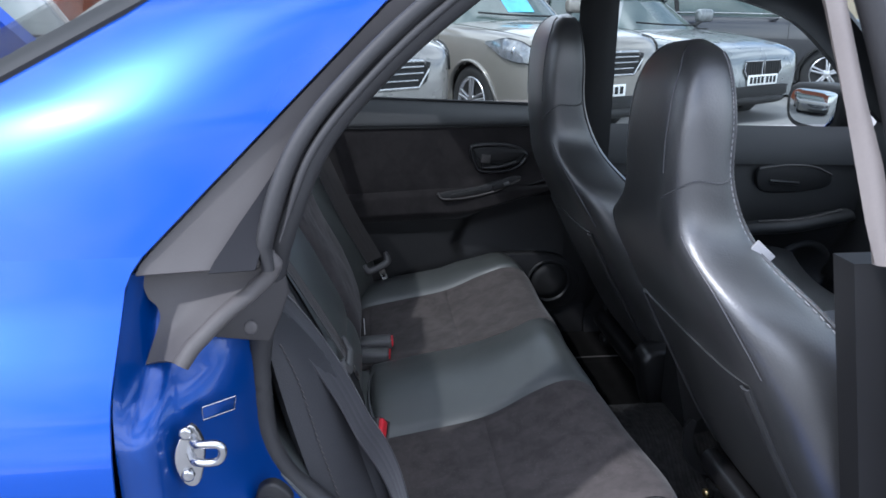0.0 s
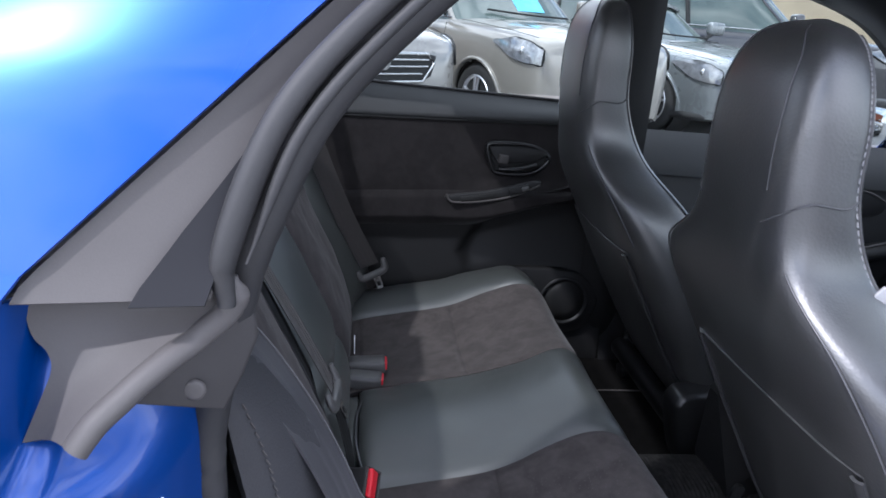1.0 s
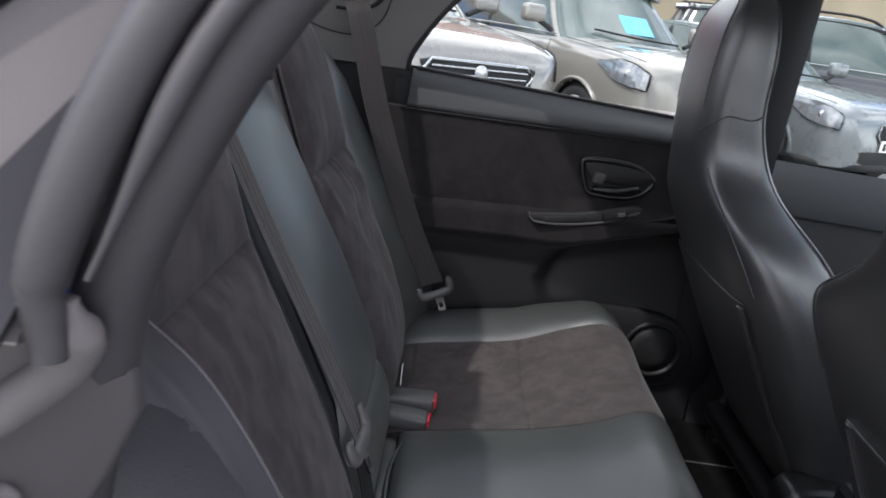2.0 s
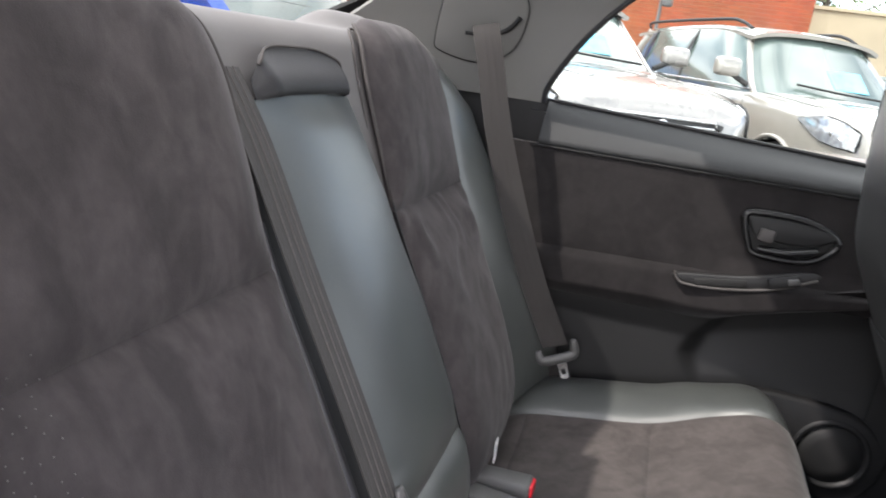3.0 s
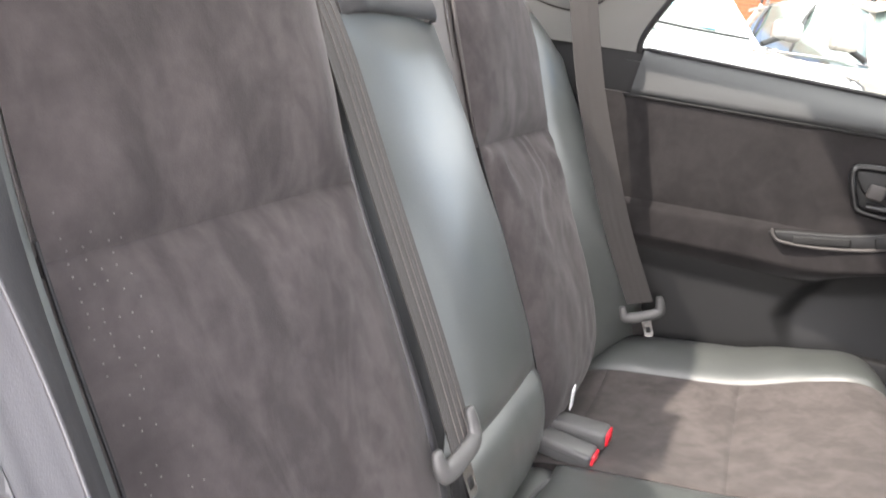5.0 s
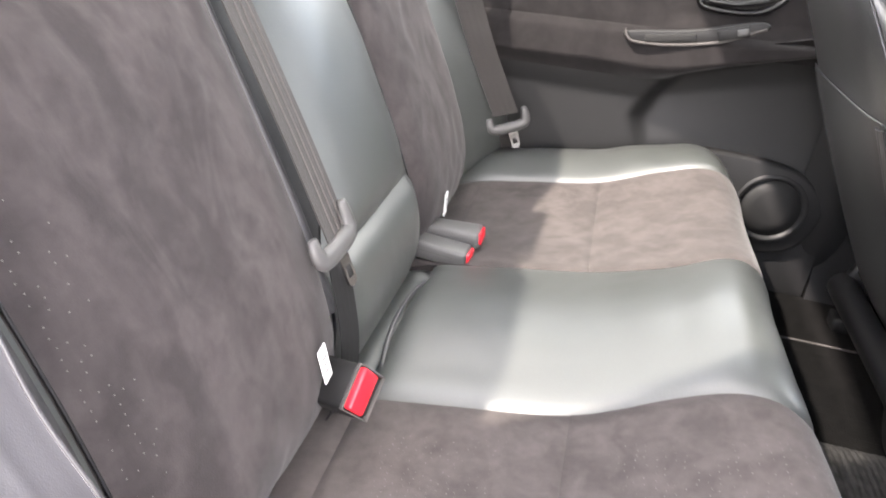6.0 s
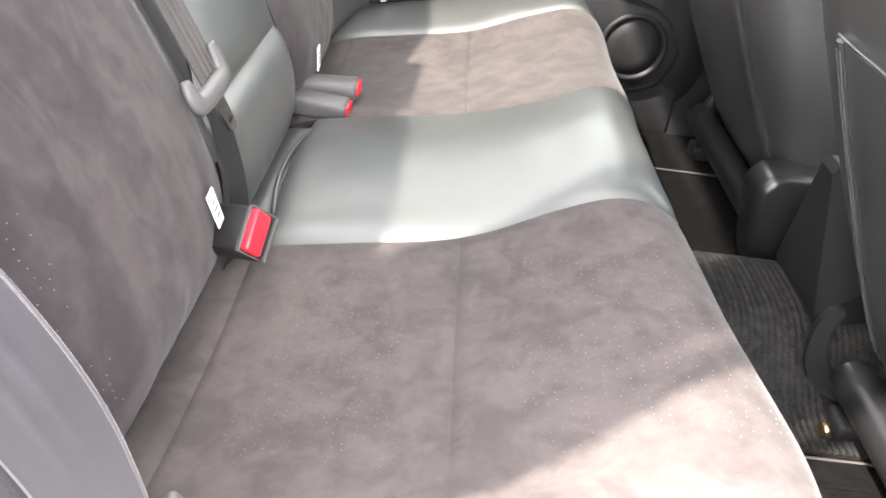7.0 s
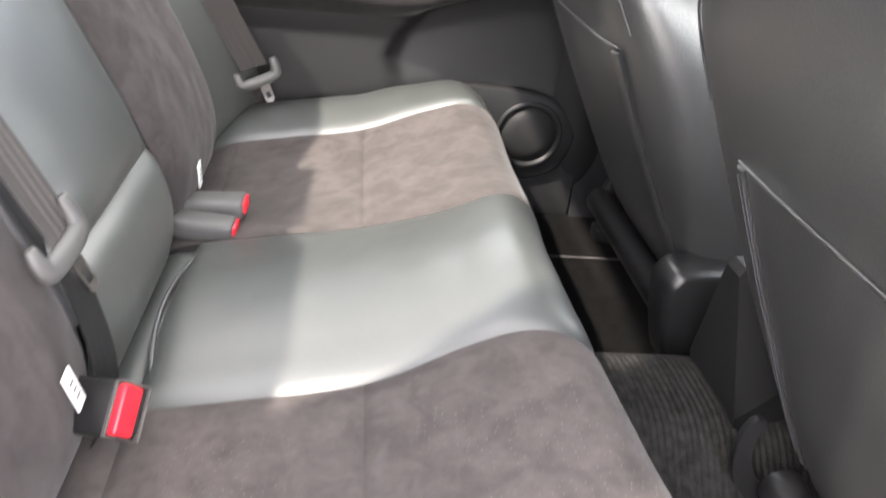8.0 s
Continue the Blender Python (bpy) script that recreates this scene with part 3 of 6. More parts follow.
# ---- body shell ----
QX = curve_of([(0.25, -0.325), (0.70, -0.355), (0.80, -0.361), (0.88, -0.364), (0.963, -0.357), (0.98, -0.349), (1.204, -0.117), (1.30, 0.02)])
QY = curve_of([(0.25, 0.80), (0.45, 0.835), (0.60, 0.845), (0.75, 0.842), (0.835, 0.832), (0.865, 0.823), (0.895, 0.806), (0.92, 0.790), (0.95, 0.771), (0.985, 0.752), (1.04, 0.728), (1.10, 0.703), (1.20, 0.655), (1.30, 0.585), (1.345, 0.50)])
QR = curve_of([(0.985, -0.80), (1.0, -0.77), (1.08, -0.60), (1.13, -0.49), (1.20, -0.36), (1.30, -0.18), (1.345, -0.10)])

floor_bm = skin(lambda u, v: Vector((lerp(-0.3, 1.6, u), lerp(0.82, 2.18, v), 0.25 + 0.085 * math.exp(-((lerp(0.82, 2.18, v) - YC) / 0.12) ** 4) + 0.002 * noise.noise(Vector((u * 40, v * 30, 0))))), 60, 60, 0.05)
# floor carpet, its colour darkened for the shade of the footwell
solo("floor", floor_bm, CARPET, "carpeted car floor with a centre tunnel, darkened for footwell shade", "car floor", kind="structure")

ARCH = [(-0.252, 0.96), (-0.245, 0.995), (-0.200, 1.07), (-0.142, 1.138), (-0.075, 1.194), (0.02, 1.250), (0.16, 1.298), (0.45, 1.318), (0.80, 1.28)]
arch_x = curve_of([(z, x) for x, z in ARCH[:8]])
REARLINE = curve_of([(0.96, -0.78), (1.08, -0.59), (1.20, -0.415), (1.33, -0.19)])


def lean(z, out=0.0):
    """How far the side stands from the middle, by height."""
    return 0.722 + out - 0.40 * max(0, z - 0.965) - 0.35 * max(0, z - 1.2) ** 1.2


for side, word in ((1, "far"), (-1, "near")):
    bm = skin(lambda u, v: Vector((lerp(REARLINE(lerp(0.96, 1.33, u)), arch_x(lerp(0.96, 1.33, u)), v), YC + side * (lean(lerp(0.96, 1.33, u)) - 0.095 * (1 - v) ** 1.6), lerp(0.96, 1.33, u))), 28, 24, 0.008, flip=side > 0)
    solo("pillar_trim", bm, PILLAR, "pale grey moulded rear pillar trim", "pillar trim", kind="structure")

roof_bm = skin(lambda u, v: Vector((lerp(-0.205, 0.95, u), lerp(0.94, 2.06, v), 1.318 + 0.035 * math.sin(v * math.pi) + 0.02 * math.sin(u * math.pi) - 0.05 * u ** 3)), 20, 20, 0.035, flip=False)
solo("ceiling", roof_bm, HEADLINER, "pale grey car headliner", "headliner", kind="structure")
shelf_bm = skin(lambda u, v: Vector((lerp(-0.47, -1.0, u), lerp(0.82, 2.18, v), 0.985 + 0.02 * (1 - u))), 16, 24, 0.03, flip=True)
solo("parcel_shelf", shelf_bm, SHELF, "grey cloth parcel shelf behind the rear seat", "parcel shelf", kind="structure")
glass_bm = skin(lambda u, v: Vector((lerp(-0.19, -0.80, u) - 0.05 * math.sin(v * math.pi), YC + lerp(-1, 1, v) * lerp(0.58, 0.69, u), lerp(1.335, 1.0, u))), 12, 20, 0.004)
rear_glass = solo("rear_window", glass_bm, GLASS_REAR, "sloping rear windscreen with fine heater wires", "car window", kind="structure")
for side in (-1, 1):
    part("glass_edge", skin(lambda u, v: Vector((QR(lerp(0.99, 1.34, u)) - 0.05 * v, YC + side * (QY(lerp(0.99, 1.34, u)) - 0.025 - 0.06 * v), lerp(0.99, 1.34, u))), 12, 3, 0.008), BLACK, rear_glass, "black window edge")
for k in range(9):
    u = 0.12 + 0.095 * k
    part("heater_wire", tube([(lerp(-0.19, -0.80, u) - 0.05 * math.sin(v * math.pi) + 0.006, YC + lerp(-1, 1, v) * lerp(0.49, 0.58, u), lerp(1.335, 1.0, u)) for v in np.linspace(0.02, 0.98, 9)], 0.00035, 4, per=2), TRIM, rear_glass)

# exterior: near rear quarter
car_body = thing("car_body", (-0.8, YC, 0.25), "metallic blue saloon car body with its rear door open", "car")


def quarter(side):
    def fn(u, v):
        z = lerp(0.25, 0.985, u)
        x = lerp(QX(z), -1.34, v ** 1.4)
        y = QY(z) + 0.02 * math.exp(-((x + 0.45) / 0.40) ** 2) * step(0.95, 0.7, z) - 0.10 * step(-0.95, -1.34, x) - 0.035 * min(1.0, (QX(0.985) - x) / 0.45) ** 2 * step(0.86, 0.985, z)
        return Vector((x, YC + side * y, z))

    def pil(u, v):
        z = lerp(0.985, 1.345, u)
        x = lerp(QX(z), QR(z), v)
        return Vector((x, YC + side * (QY(z) - 0.035 * v * v), z))
    return fn, pil


for side in (-1, 1):
    q, pl = quarter(side)
    part("quarter_panel", skin(q, 60, 50, 0.003, flip=side < 0), BLUE, car_body, "metallic blue rear wing")
    part("rear_pillar", skin(pl, 30, 20, 0.003, flip=side < 0), BLUE, car_body, "metallic blue rear pillar")
roof_out = skin(lambda u, v: Vector((lerp(-0.225, 1.0, u), YC + lerp(-0.56, 0.56, v), 1.36 + 0.05 * math.sin(v * math.pi) + 0.02 * math.sin(u * 3.1))), 20, 20, 0.003)
part("roof", roof_out, BLUE, car_body)
deck = skin(lambda u, v: Vector((lerp(-0.78, -1.34, u), YC + lerp(-0.72, 0.72, v), 0.980 + 0.03 * math.sin(v * math.pi) - 0.02 * u)), 16, 20, 0.003, flip=True)
part("boot_lid", deck, BLUE, car_body)
# rear wing
part("spoiler", skin(lambda u, v: Vector((-1.00 - 0.36 * u, YC + lerp(-0.64, 0.64, v), 1.235 + 0.03 * math.sin(u * 2) + 0.02 * math.sin(v * math.pi))), 10, 24, 0.03), BLUE, car_body, "tall blue rear wing")
for side in (-1, 1):
    part("spoiler_leg", skin(lambda u, v: Vector((lerp(lerp(-0.80, -1.07, u), lerp(-1.10, -1.21, u), v), YC + side * (lerp(0.57, 0.55, u) + 0.02 * math.sin(v * math.pi)), lerp(0.96, 1.245, u))), 12, 10, 0.035), BLUE, car_body)
    part("end_plate", skin(lambda u, v: Vector((lerp(-1.10, -1.46, v), YC + side * (0.625 + 0.01 * math.sin(v * 3)), lerp(1.115 + 0.04 * v, 1.26, u))), 8, 10, 0.02), BLUE, car_body, "blue end plate of the rear wing")
# front of the car: bonnet, wings, near front door, windscreen
part("bonnet", skin(lambda u, v: Vector((lerp(1.50, 2.75, u), YC + lerp(-0.68, 0.68, v) * (1 - 0.12 * u ** 3), 0.96 - 0.10 * u - 0.16 * u ** 6 + 0.03 * math.sin(v * math.pi))), 20, 20, 0.003), BLUE, car_body, "metallic blue bonnet")
for side in (-1, 1):
    part("front_wing", skin(lambda u, v: Vector((lerp(1.48, 2.80, v), YC + side * (0.80 + 0.035 * math.sin(u * 2.6) - 0.14 * v ** 3), lerp(0.25, 0.93, u) - 0.10 * v * u)), 16, 20, 0.003, flip=side < 0), BLUE, car_body, "metallic blue front wing")
    part("door_skin", skin(lambda u, v: Vector((lerp(0.50 if side < 0 else -0.34, 1.475, v), YC + side * (0.80 + 0.035 * math.sin(u * 2.6)), lerp(0.25, 0.93 if side < 0 else 0.82, u))), 12, 16, 0.003, flip=side < 0), BLUE, car_body, "metallic blue door skin")
part("nose", skin(lambda u, v: Vector((2.80 - 0.10 * (2 * v - 1) ** 2 + 0.05 * math.sin(u * 3), YC + lerp(-0.68, 0.68, v), lerp(0.25, 0.74, u))), 12, 16, 0.01, flip=True), BLUE, car_body)
part("windscreen", skin(lambda u, v: Vector((lerp(1.50, 0.93, u) + 0.06 * math.sin(v * math.pi), YC + lerp(-1, 1, v) * lerp(0.66, 0.52, u), lerp(0.93, 1.335, u))), 8, 12, 0.004), GLASS_FRONT, car_body)
part("side_window", skin(lambda u, v: Vector((lerp(0.50, lerp(1.40, 0.95, u), v), YC - 0.735 + 0.40 * (lerp(0.92, 1.30, u) - 0.95), lerp(0.92, 1.30, u))), 6, 10, 0.004), GLASS_FRONT, car_body, "front side window glass")
# door jamb
def jamb(u, v):
    z = lerp(0.28, 0.97, u)
    k = step(0, 1, v)
    x = lerp(QX(z) - 0.001, lerp(-0.12, -0.262, step(0.50, 0.78, z)), v) + 0.008 * math.sin(v * 9) * (1 - v)
    y = lerp(YC - QY(z) + 0.0035, 0.825, v ** 1.6) + 0.062 * step(0.01, 0.09, v) * (1 - v) * step(0.850, 0.878, z)
    return Vector((x, y, z))
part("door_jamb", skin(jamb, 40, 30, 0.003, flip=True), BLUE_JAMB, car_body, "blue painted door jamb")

# ---- far doors ----
far_door = thing("rear_door", (0.1, 2.2, 0.25), "closed rear car door with black leather and brown suede lining", "car door")

CLIMB = curve_of([(0.11, 0.0), (0.15, 0.008), (0.24, 0.040), (0.40, 0.088), (0.5, 0.09)])
COVE = curve_of([(0.44, 0.14), (0.49, 0.106), (0.51, 0.095), (0.545, 0.083), (0.58, 0.100), (0.612, 0.130), (0.64, 0.18)])


def door_y(z, x):
    """The lining's distance from the middle."""
    y = float(np.interp(z, [0.25, 0.40, 0.58, 0.615, 0.64, 0.69, 0.705, 0.80, 0.878, 0.895, 0.94, 0.965], [0.665, 0.672, 0.668, 0.655, 0.636, 0.638, 0.646, 0.655, 0.662, 0.655, 0.690, 0.712]))
    y -= 0.036 * step(0.608, 0.632, z) * step(0.735, 0.675, z) * step(0.0, 0.24, x)
    y += 0.026 * step(0.0, 0.045, x - COVE(z)) * step(0.43, 0.60, z) * step(0.635, 0.612, z)      # hollow under the armrest
    return YC + y


def door_z(u_z, x):
    """The lining's lines climb a little towards the front below, and fall at the sill."""
    t = (x + 0.25) / 0.7
    return u_z + (0.03 * t * math.exp(-((u_z - 0.68) / 0.1) ** 2)) - 0.035 * t * step(0.9, 0.965, u_z) + CLIMB(x) * (max(0, 1 - (u_z - 0.612) / 0.094) if u_z >= 0.612 else math.exp(-((0.612 - u_z) / 0.06) ** 2))


def door_panel(z0, z1, x0, x1, nu, nv, thick, proud=0.0):
    def fn(u, v):
        z, x = lerp(z0, z1, u), lerp(x0, x1, v)
        d = min(u * (z1 - z0), (1 - u) * (z1 - z0))
        return Vector((x, door_y(z, x) - proud * (1 - math.exp(-d / 0.008)), door_z(z, x)))
    return skin(fn, nu, nv, thick, flip=True)


part("sill_panel", door_panel(0.884, 0.966, -0.236, 0.47, 14, 40, 0.05, 0.008), DOOR_TOP, far_door, "soft black upper door lining")
part("insert_panel", door_panel(0.699, 0.888, -0.32, 0.47, 18, 40, 0.04, 0.006), DOOR_CLOTH, far_door, "brown suede door insert")
part("armrest", door_panel(0.612, 0.706, -0.32, 0.47, 20, 60, 0.03, 0.01), DOOR_CLOTH, far_door, "suede-covered door armrest")
part("lower_panel", door_panel(0.24, 0.618, -0.26, 0.50, 70, 90, 0.04, 0.004), TRIM, far_door, "plain charcoal lower door lining")
part("core", skin(lambda u, v: Vector((lerp(-0.27, 0.52, v), YC + 0.70, lerp(0.24, 0.945, u) - 0.03 * v * u)), 8, 8, 0.03, flip=True), TRIM, far_door)
part("seam", tube([(x, door_y(0.886, x) - 0.0035, door_z(0.886, x)) for x in np.linspace(-0.25, 0.46, 16)], 0.0026, 6, per=2), BLACK, far_door, "dark stitched seam under the door top")
pull = part("pull_cup", plate(smooth_outline([(0.052, 0.708), (0.070, 0.692), (0.132, 0.697), (0.21, 0.715), (0.276, 0.746), (0.262, 0.757), (0.16, 0.728)]), lambda a, b, d: (a, 2.118 - 0.10 * max(0, a - 0.05) - d, b), 0.008, 0.003), TRIM, far_door, "recessed door pull with a bright lower rim")
part("rim", tube([(0.051, 2.109, 0.712), (0.056, 2.108, 0.700), (0.072, 2.107, 0.693), (0.132, 2.101, 0.698), (0.208, 2.093, 0.716), (0.276, 2.087, 0.748)], 0.0026, 8), SASH, pull)
part("slot", rbox((0.085, 0.004, 0.013), (0.128, 2.101, 0.709), (0, -11, -6), 0.0015), BLACK, pull)
sw = part("window_switch", rbox((0.05, 0.006, 0.018), (0.226, 2.0905, 0.733), (0, -18, -6), 0.002), TRIM, far_door, "small black window switch")
part("rocker", rbox((0.018, 0.006, 0.011), (0.240, 2.087, 0.738), (0, -18, -6), 0.002), GREYPL, sw)
HANDLE = smooth_outline([(0.147, 0.826), (0.167, 0.837), (0.246, 0.835), (0.297, 0.815), (0.296, 0.790), (0.255, 0.765), (0.178, 0.764), (0.160, 0.783)])
handle = part("door_handle", plate(HANDLE, lambda a, b, d: (a, 2.147 - d, b), 0.006, 0.002), BLACK, far_door, "black inner door release in a rounded surround")
part("surround", tube([(a, 2.139, b) for a, b in HANDLE + HANDLE[:1]], 0.0058, 10, smooth_path=False), GLOSS, handle)
part("brow", plate([(lerp(0.222, a, 0.93), lerp(0.826, b, 0.55)) for a, b in HANDLE], lambda a, b, d: (a, 2.141 - d, b), 0.008, 0.003), TRIM, handle)
part("lever", tube([(0.178, 2.133, 0.776), (0.225, 2.129, 0.777), (0.272, 2.131, 0.788)], 0.0085, 10, flat=0.7), GLOSS, handle)
part("lock_knob", rbox((0.026, 0.014, 0.024), (0.187, 2.131, 0.800), (0, 6, 0), 0.004), SASH, handle)
pod = part("speaker_pod", plate(smooth_outline([(0.20, 0.507), (0.30, 0.515), (0.42, 0.50), (0.48, 0.44), (0.46, 0.36), (0.40, 0.33), (0.33, 0.345), (0.28, 0.40), (0.22, 0.47)]), lambda a, b, d: (a, 2.167 - d, b), 0.018, 0.008), TRIM, far_door, "moulded plastic speaker pod")
part("speaker_ring", lathe([(0.062, 0), (0.068, 0.006), (0.064, 0.01), (0.058, 0.008), (0.056, 0.0)], (0.385, 2.149, 0.425), (0, -1, 0)), TRIM, pod)
part("speaker_grille", lathe([(0.056, 0), (0.055, 0.004), (0.03, 0.007), (0.001, 0.008)], (0.385, 2.149, 0.425), (0, -1, 0)), BLACK, pod, "round black speaker grille")
part("window_pane", skin(lambda u, v: Vector((lerp(arch_x(lerp(0.95, 1.30, u)), 0.46, v), YC + 0.735 - 0.40 * (lerp(0.95, 1.30, u) - 0.95), lerp(0.95, 1.30, u))), 10, 14, 0.004), GLASS, far_door, "raised side window glass")

front_door = thing("front_door", (0.9, 2.2, 0.25), "closed front car door with a charcoal lining", "car door")
part("lower_panel", skin(lambda u, v: Vector((lerp(0.505, 1.55, v), YC + 0.655 + 0.02 * math.sin(u * 7), lerp(0.25, 0.775, u))), 20, 20, 0.05, flip=True), TRIM, front_door)
part("sill_panel", skin(lambda u, v: Vector((lerp(0.505, 1.50, v), YC + lerp(0.648, 0.712, u ** 2), lerp(0.778, 0.882, u) - 0.03 * v)), 10, 20, 0.05, flip=True), DOOR_TOP, front_door)
fh = part("door_handle", plate(smooth_outline([(0.995, 0.752), (1.08, 0.760), (1.165, 0.752), (1.222, 0.728), (1.20, 0.690), (1.02, 0.682)]), lambda a, b, d: (a, 2.146 - d, b), 0.010, 0.004), TRIM, front_door)
part("rim", tube([(0.995, 2.135, 0.753), (1.08, 2.135, 0.761), (1.165, 2.135, 0.754), (1.222, 2.135, 0.729)], 0.003, 6), SASH, fh)
part("recess", rbox((0.09, 0.004, 0.014), (1.078, 2.136, 0.708), (0, 2, 0), 0.001), BLACK, fh)
part("lever", tube([(1.03, 2.133, 0.716), (1.08, 2.129, 0.712), (1.12, 2.133, 0.706)], 0.005, 8), GLOSS, fh)
part("armrest", tube([(0.97, 2.13, 0.575), (1.1, 2.095, 0.59), (1.28, 2.12, 0.61)], 0.034, 12, flat=0.6), TRIM, front_door)
part("rim", tube([(1.0, 2.112, 0.600), (1.12, 2.085, 0.612), (1.25, 2.105, 0.630)], 0.003, 6), SASH, front_door)
part("speaker_pod", lathe([(0.1, 0), (0.095, 0.015), (0.075, 0.018), (0.07, 0.008), (0.001, 0.006)], (1.18, 2.155, 0.43), (0, -1, 0)), TRIM, front_door)

def axes_of(at, turn):
    """A pose turned about the vertical."""
    return pose(*at, 0, 0, turn)


part("window_pane", skin(lambda u, v: Vector((lerp(0.55, lerp(1.40, 0.95, u), v), YC + 0.735 - 0.40 * (lerp(0.86, 1.30, u) - 0.95), lerp(0.86, 1.30, u))), 6, 10, 0.004), GLASS, front_door, "raised front side window glass")
mirror = thing("door_mirror", (1.30, 2.35, 0.85), "black framed exterior door mirror", "car mirror")
mm = mat("mirror_glass", (0.5, 0.52, 0.54), 0.02, metal=1.0, var=0.02, bump=0)
MIR = smooth_outline([(-0.082, 0.045), (0.0, 0.055), (0.085, 0.052), (0.098, 0.03), (0.09, -0.035), (0.06, -0.055), (-0.05, -0.052), (-0.092, -0.02)])
m_mir = axes_of((1.261, 2.34, 0.902), -78)
shape = plate([(a * 1.22, b * 1.34) for a, b in MIR], lambda a, b, d: m_mir @ Vector((a, -0.006 + 0.075 - d, b)), 0.075, 0.012)
part("housing", shape, TRIM, mirror)
part("mirror_face", plate(MIR, lambda a, b, d: m_mir @ Vector((a, -0.0065 - d, b)), 0.003, 0.001), mm, mirror, "clear mirror glass")

# ---- pillars and sills ----
def pillar(name, lo, hi, wlo, whi, label):
    bm = bmesh.new()
    bm = skin(lambda u, v: Vector((lerp(lo[0], hi[0], u) + (v - 0.5) * lerp(wlo, whi, u), lerp(lo[1], hi[1], u) - 0.02 * math.sin(v * math.pi) * (1 if lo[1] > YC else -1), lerp(lo[2], hi[2], u))), 16, 8, 0.05, flip=lo[1] > YC)
    return solo(name, bm, TRIM, label, "pillar trim", kind="structure")


pillar("pillar_middle", (0.495, 2.20, 0.25), (0.455, 2.02, 1.33), 0.12, 0.10, "dark centre pillar between the far doors")
RAIL = spline([(1.42, 2.20, 0.84), (1.24, 2.13, 0.965), (1.10, 2.07, 1.075), (0.985, 2.045, 1.158), (0.86, 2.03, 1.205), (0.72, 2.02, 1.232), (0.50, 2.01, 1.245)], 6)
solo("pillar_front", skin(lambda u, v: RAIL[round(u * 36)] + Vector((0.055 * v, -0.05 * v + 0.02 * math.sin(v * 3.1), 0.085 * v)), 36, 8, 0.02, flip=False), TRIM, "dark curved windscreen pillar and roof rail", "pillar trim", kind="structure")
pillar("pillar_front_near", (1.42, 0.80, 0.86), (0.86, 0.97, 1.30), 0.10, 0.08, "dark sloping windscreen pillar")

PALE = mat("pale_pillar_trim", (0.21, 0.185, 0.17), 0.6, var=0.08, bump=0.1)
# near centre pillar, its inner trim pale in the sun
PALE_REAR = curve_of([(0.93, 0.403), (0.975, 0.384), (1.112, 0.335), (1.193, 0.305), (1.31, 0.262)])
PALE_FRONT = curve_of([(0.93, 0.424), (1.011, 0.402), (1.042, 0.391), (1.112, 0.359), (1.193, 0.327), (1.31, 0.288)])
near_b = skin(lambda u, v: Vector((lerp(PALE_REAR(lerp(0.93, 1.31, u)), PALE_FRONT(lerp(0.93, 1.31, u)), v), 0.808 - 0.006 * math.sin(v * math.pi) + 0.14 * max(0, lerp(0.93, 1.31, u) - 1.2), lerp(0.93, 1.31, u))), 24, 8, 0.02, flip=True)
solo("pillar_near", near_b, PALE, "pale grey centre pillar by the open door", "pillar trim", kind="structure")
solo("pillar_near_foot", skin(lambda u, v: Vector((lerp(0.55, 0.418, u) + (v - 0.5) * 0.05, 0.828, lerp(0.25, 0.925, u))), 16, 8, 0.04, flip=True), TRIM, "dark lower centre pillar trim by the open door", "pillar trim", kind="structure")
solo("pillar_near_seal", tube([(0.56, 0.80, 0.30), (0.48, 0.80, 0.75), (0.445, 0.80, 0.93), (0.398, 0.80, 1.07), (0.350, 0.803, 1.19), (0.305, 0.825, 1.30)], 0.013, 10), RUBBER, "black rubber seal along the centre pillar", "door seal", kind="structure")
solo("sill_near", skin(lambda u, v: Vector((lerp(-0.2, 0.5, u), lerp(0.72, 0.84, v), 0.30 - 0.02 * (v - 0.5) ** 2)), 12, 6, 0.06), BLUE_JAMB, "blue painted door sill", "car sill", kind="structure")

# ---- near door opening: weather strips ----
far_seal = thing("window_seal", (0.1, 2.2, 0.95), "thin black rubber seal round the closed rear window", "window seal")
part("arch_bead", tube([(x + 0.004, YC + lean(z) - 0.004, z) for x, z in ARCH[:8]], 0.0055, 8, per=4), RUBBER, far_seal)
part("sill_bead", tube([(x, door_y(0.962, x) + 0.004, door_z(0.966, x) + 0.003) for x in np.linspace(-0.228, 0.47, 10)], 0.0038, 8, per=3), RUBBER, far_seal)
strip = thing("weather_strip", (-0.3, 0.78, 0.9), "black rubber weather strip round the open door", "door seal")
loop = [(-0.09, 0.83, 0.53), (-0.205, 0.828, 0.66), (-0.241, 0.825, 0.701), (-0.260, 0.825, 0.746), (-0.264, 0.825, 0.801), (-0.260, 0.822, 0.86), (-0.240, 0.80, 0.94), (-0.222, 0.785, 1.0), (-0.185, 0.80, 1.078), (-0.13, 0.825, 1.138), (-0.06, 0.85, 1.195), (0.03, 0.88, 1.252), (0.16, 0.905, 1.296), (0.36, 0.915, 1.31)]
part("inner_bead", tube(loop, 0.013, 10), RUBBER, strip)
outer_loop = [(-0.236, 0.760, 0.965), (-0.236, 0.762, 1.0), (-0.205, 0.778, 1.078), (-0.15, 0.803, 1.142), (-0.08, 0.828, 1.203), (0.01, 0.855, 1.262), (0.16, 0.88, 1.308), (0.36, 0.89, 1.322)]
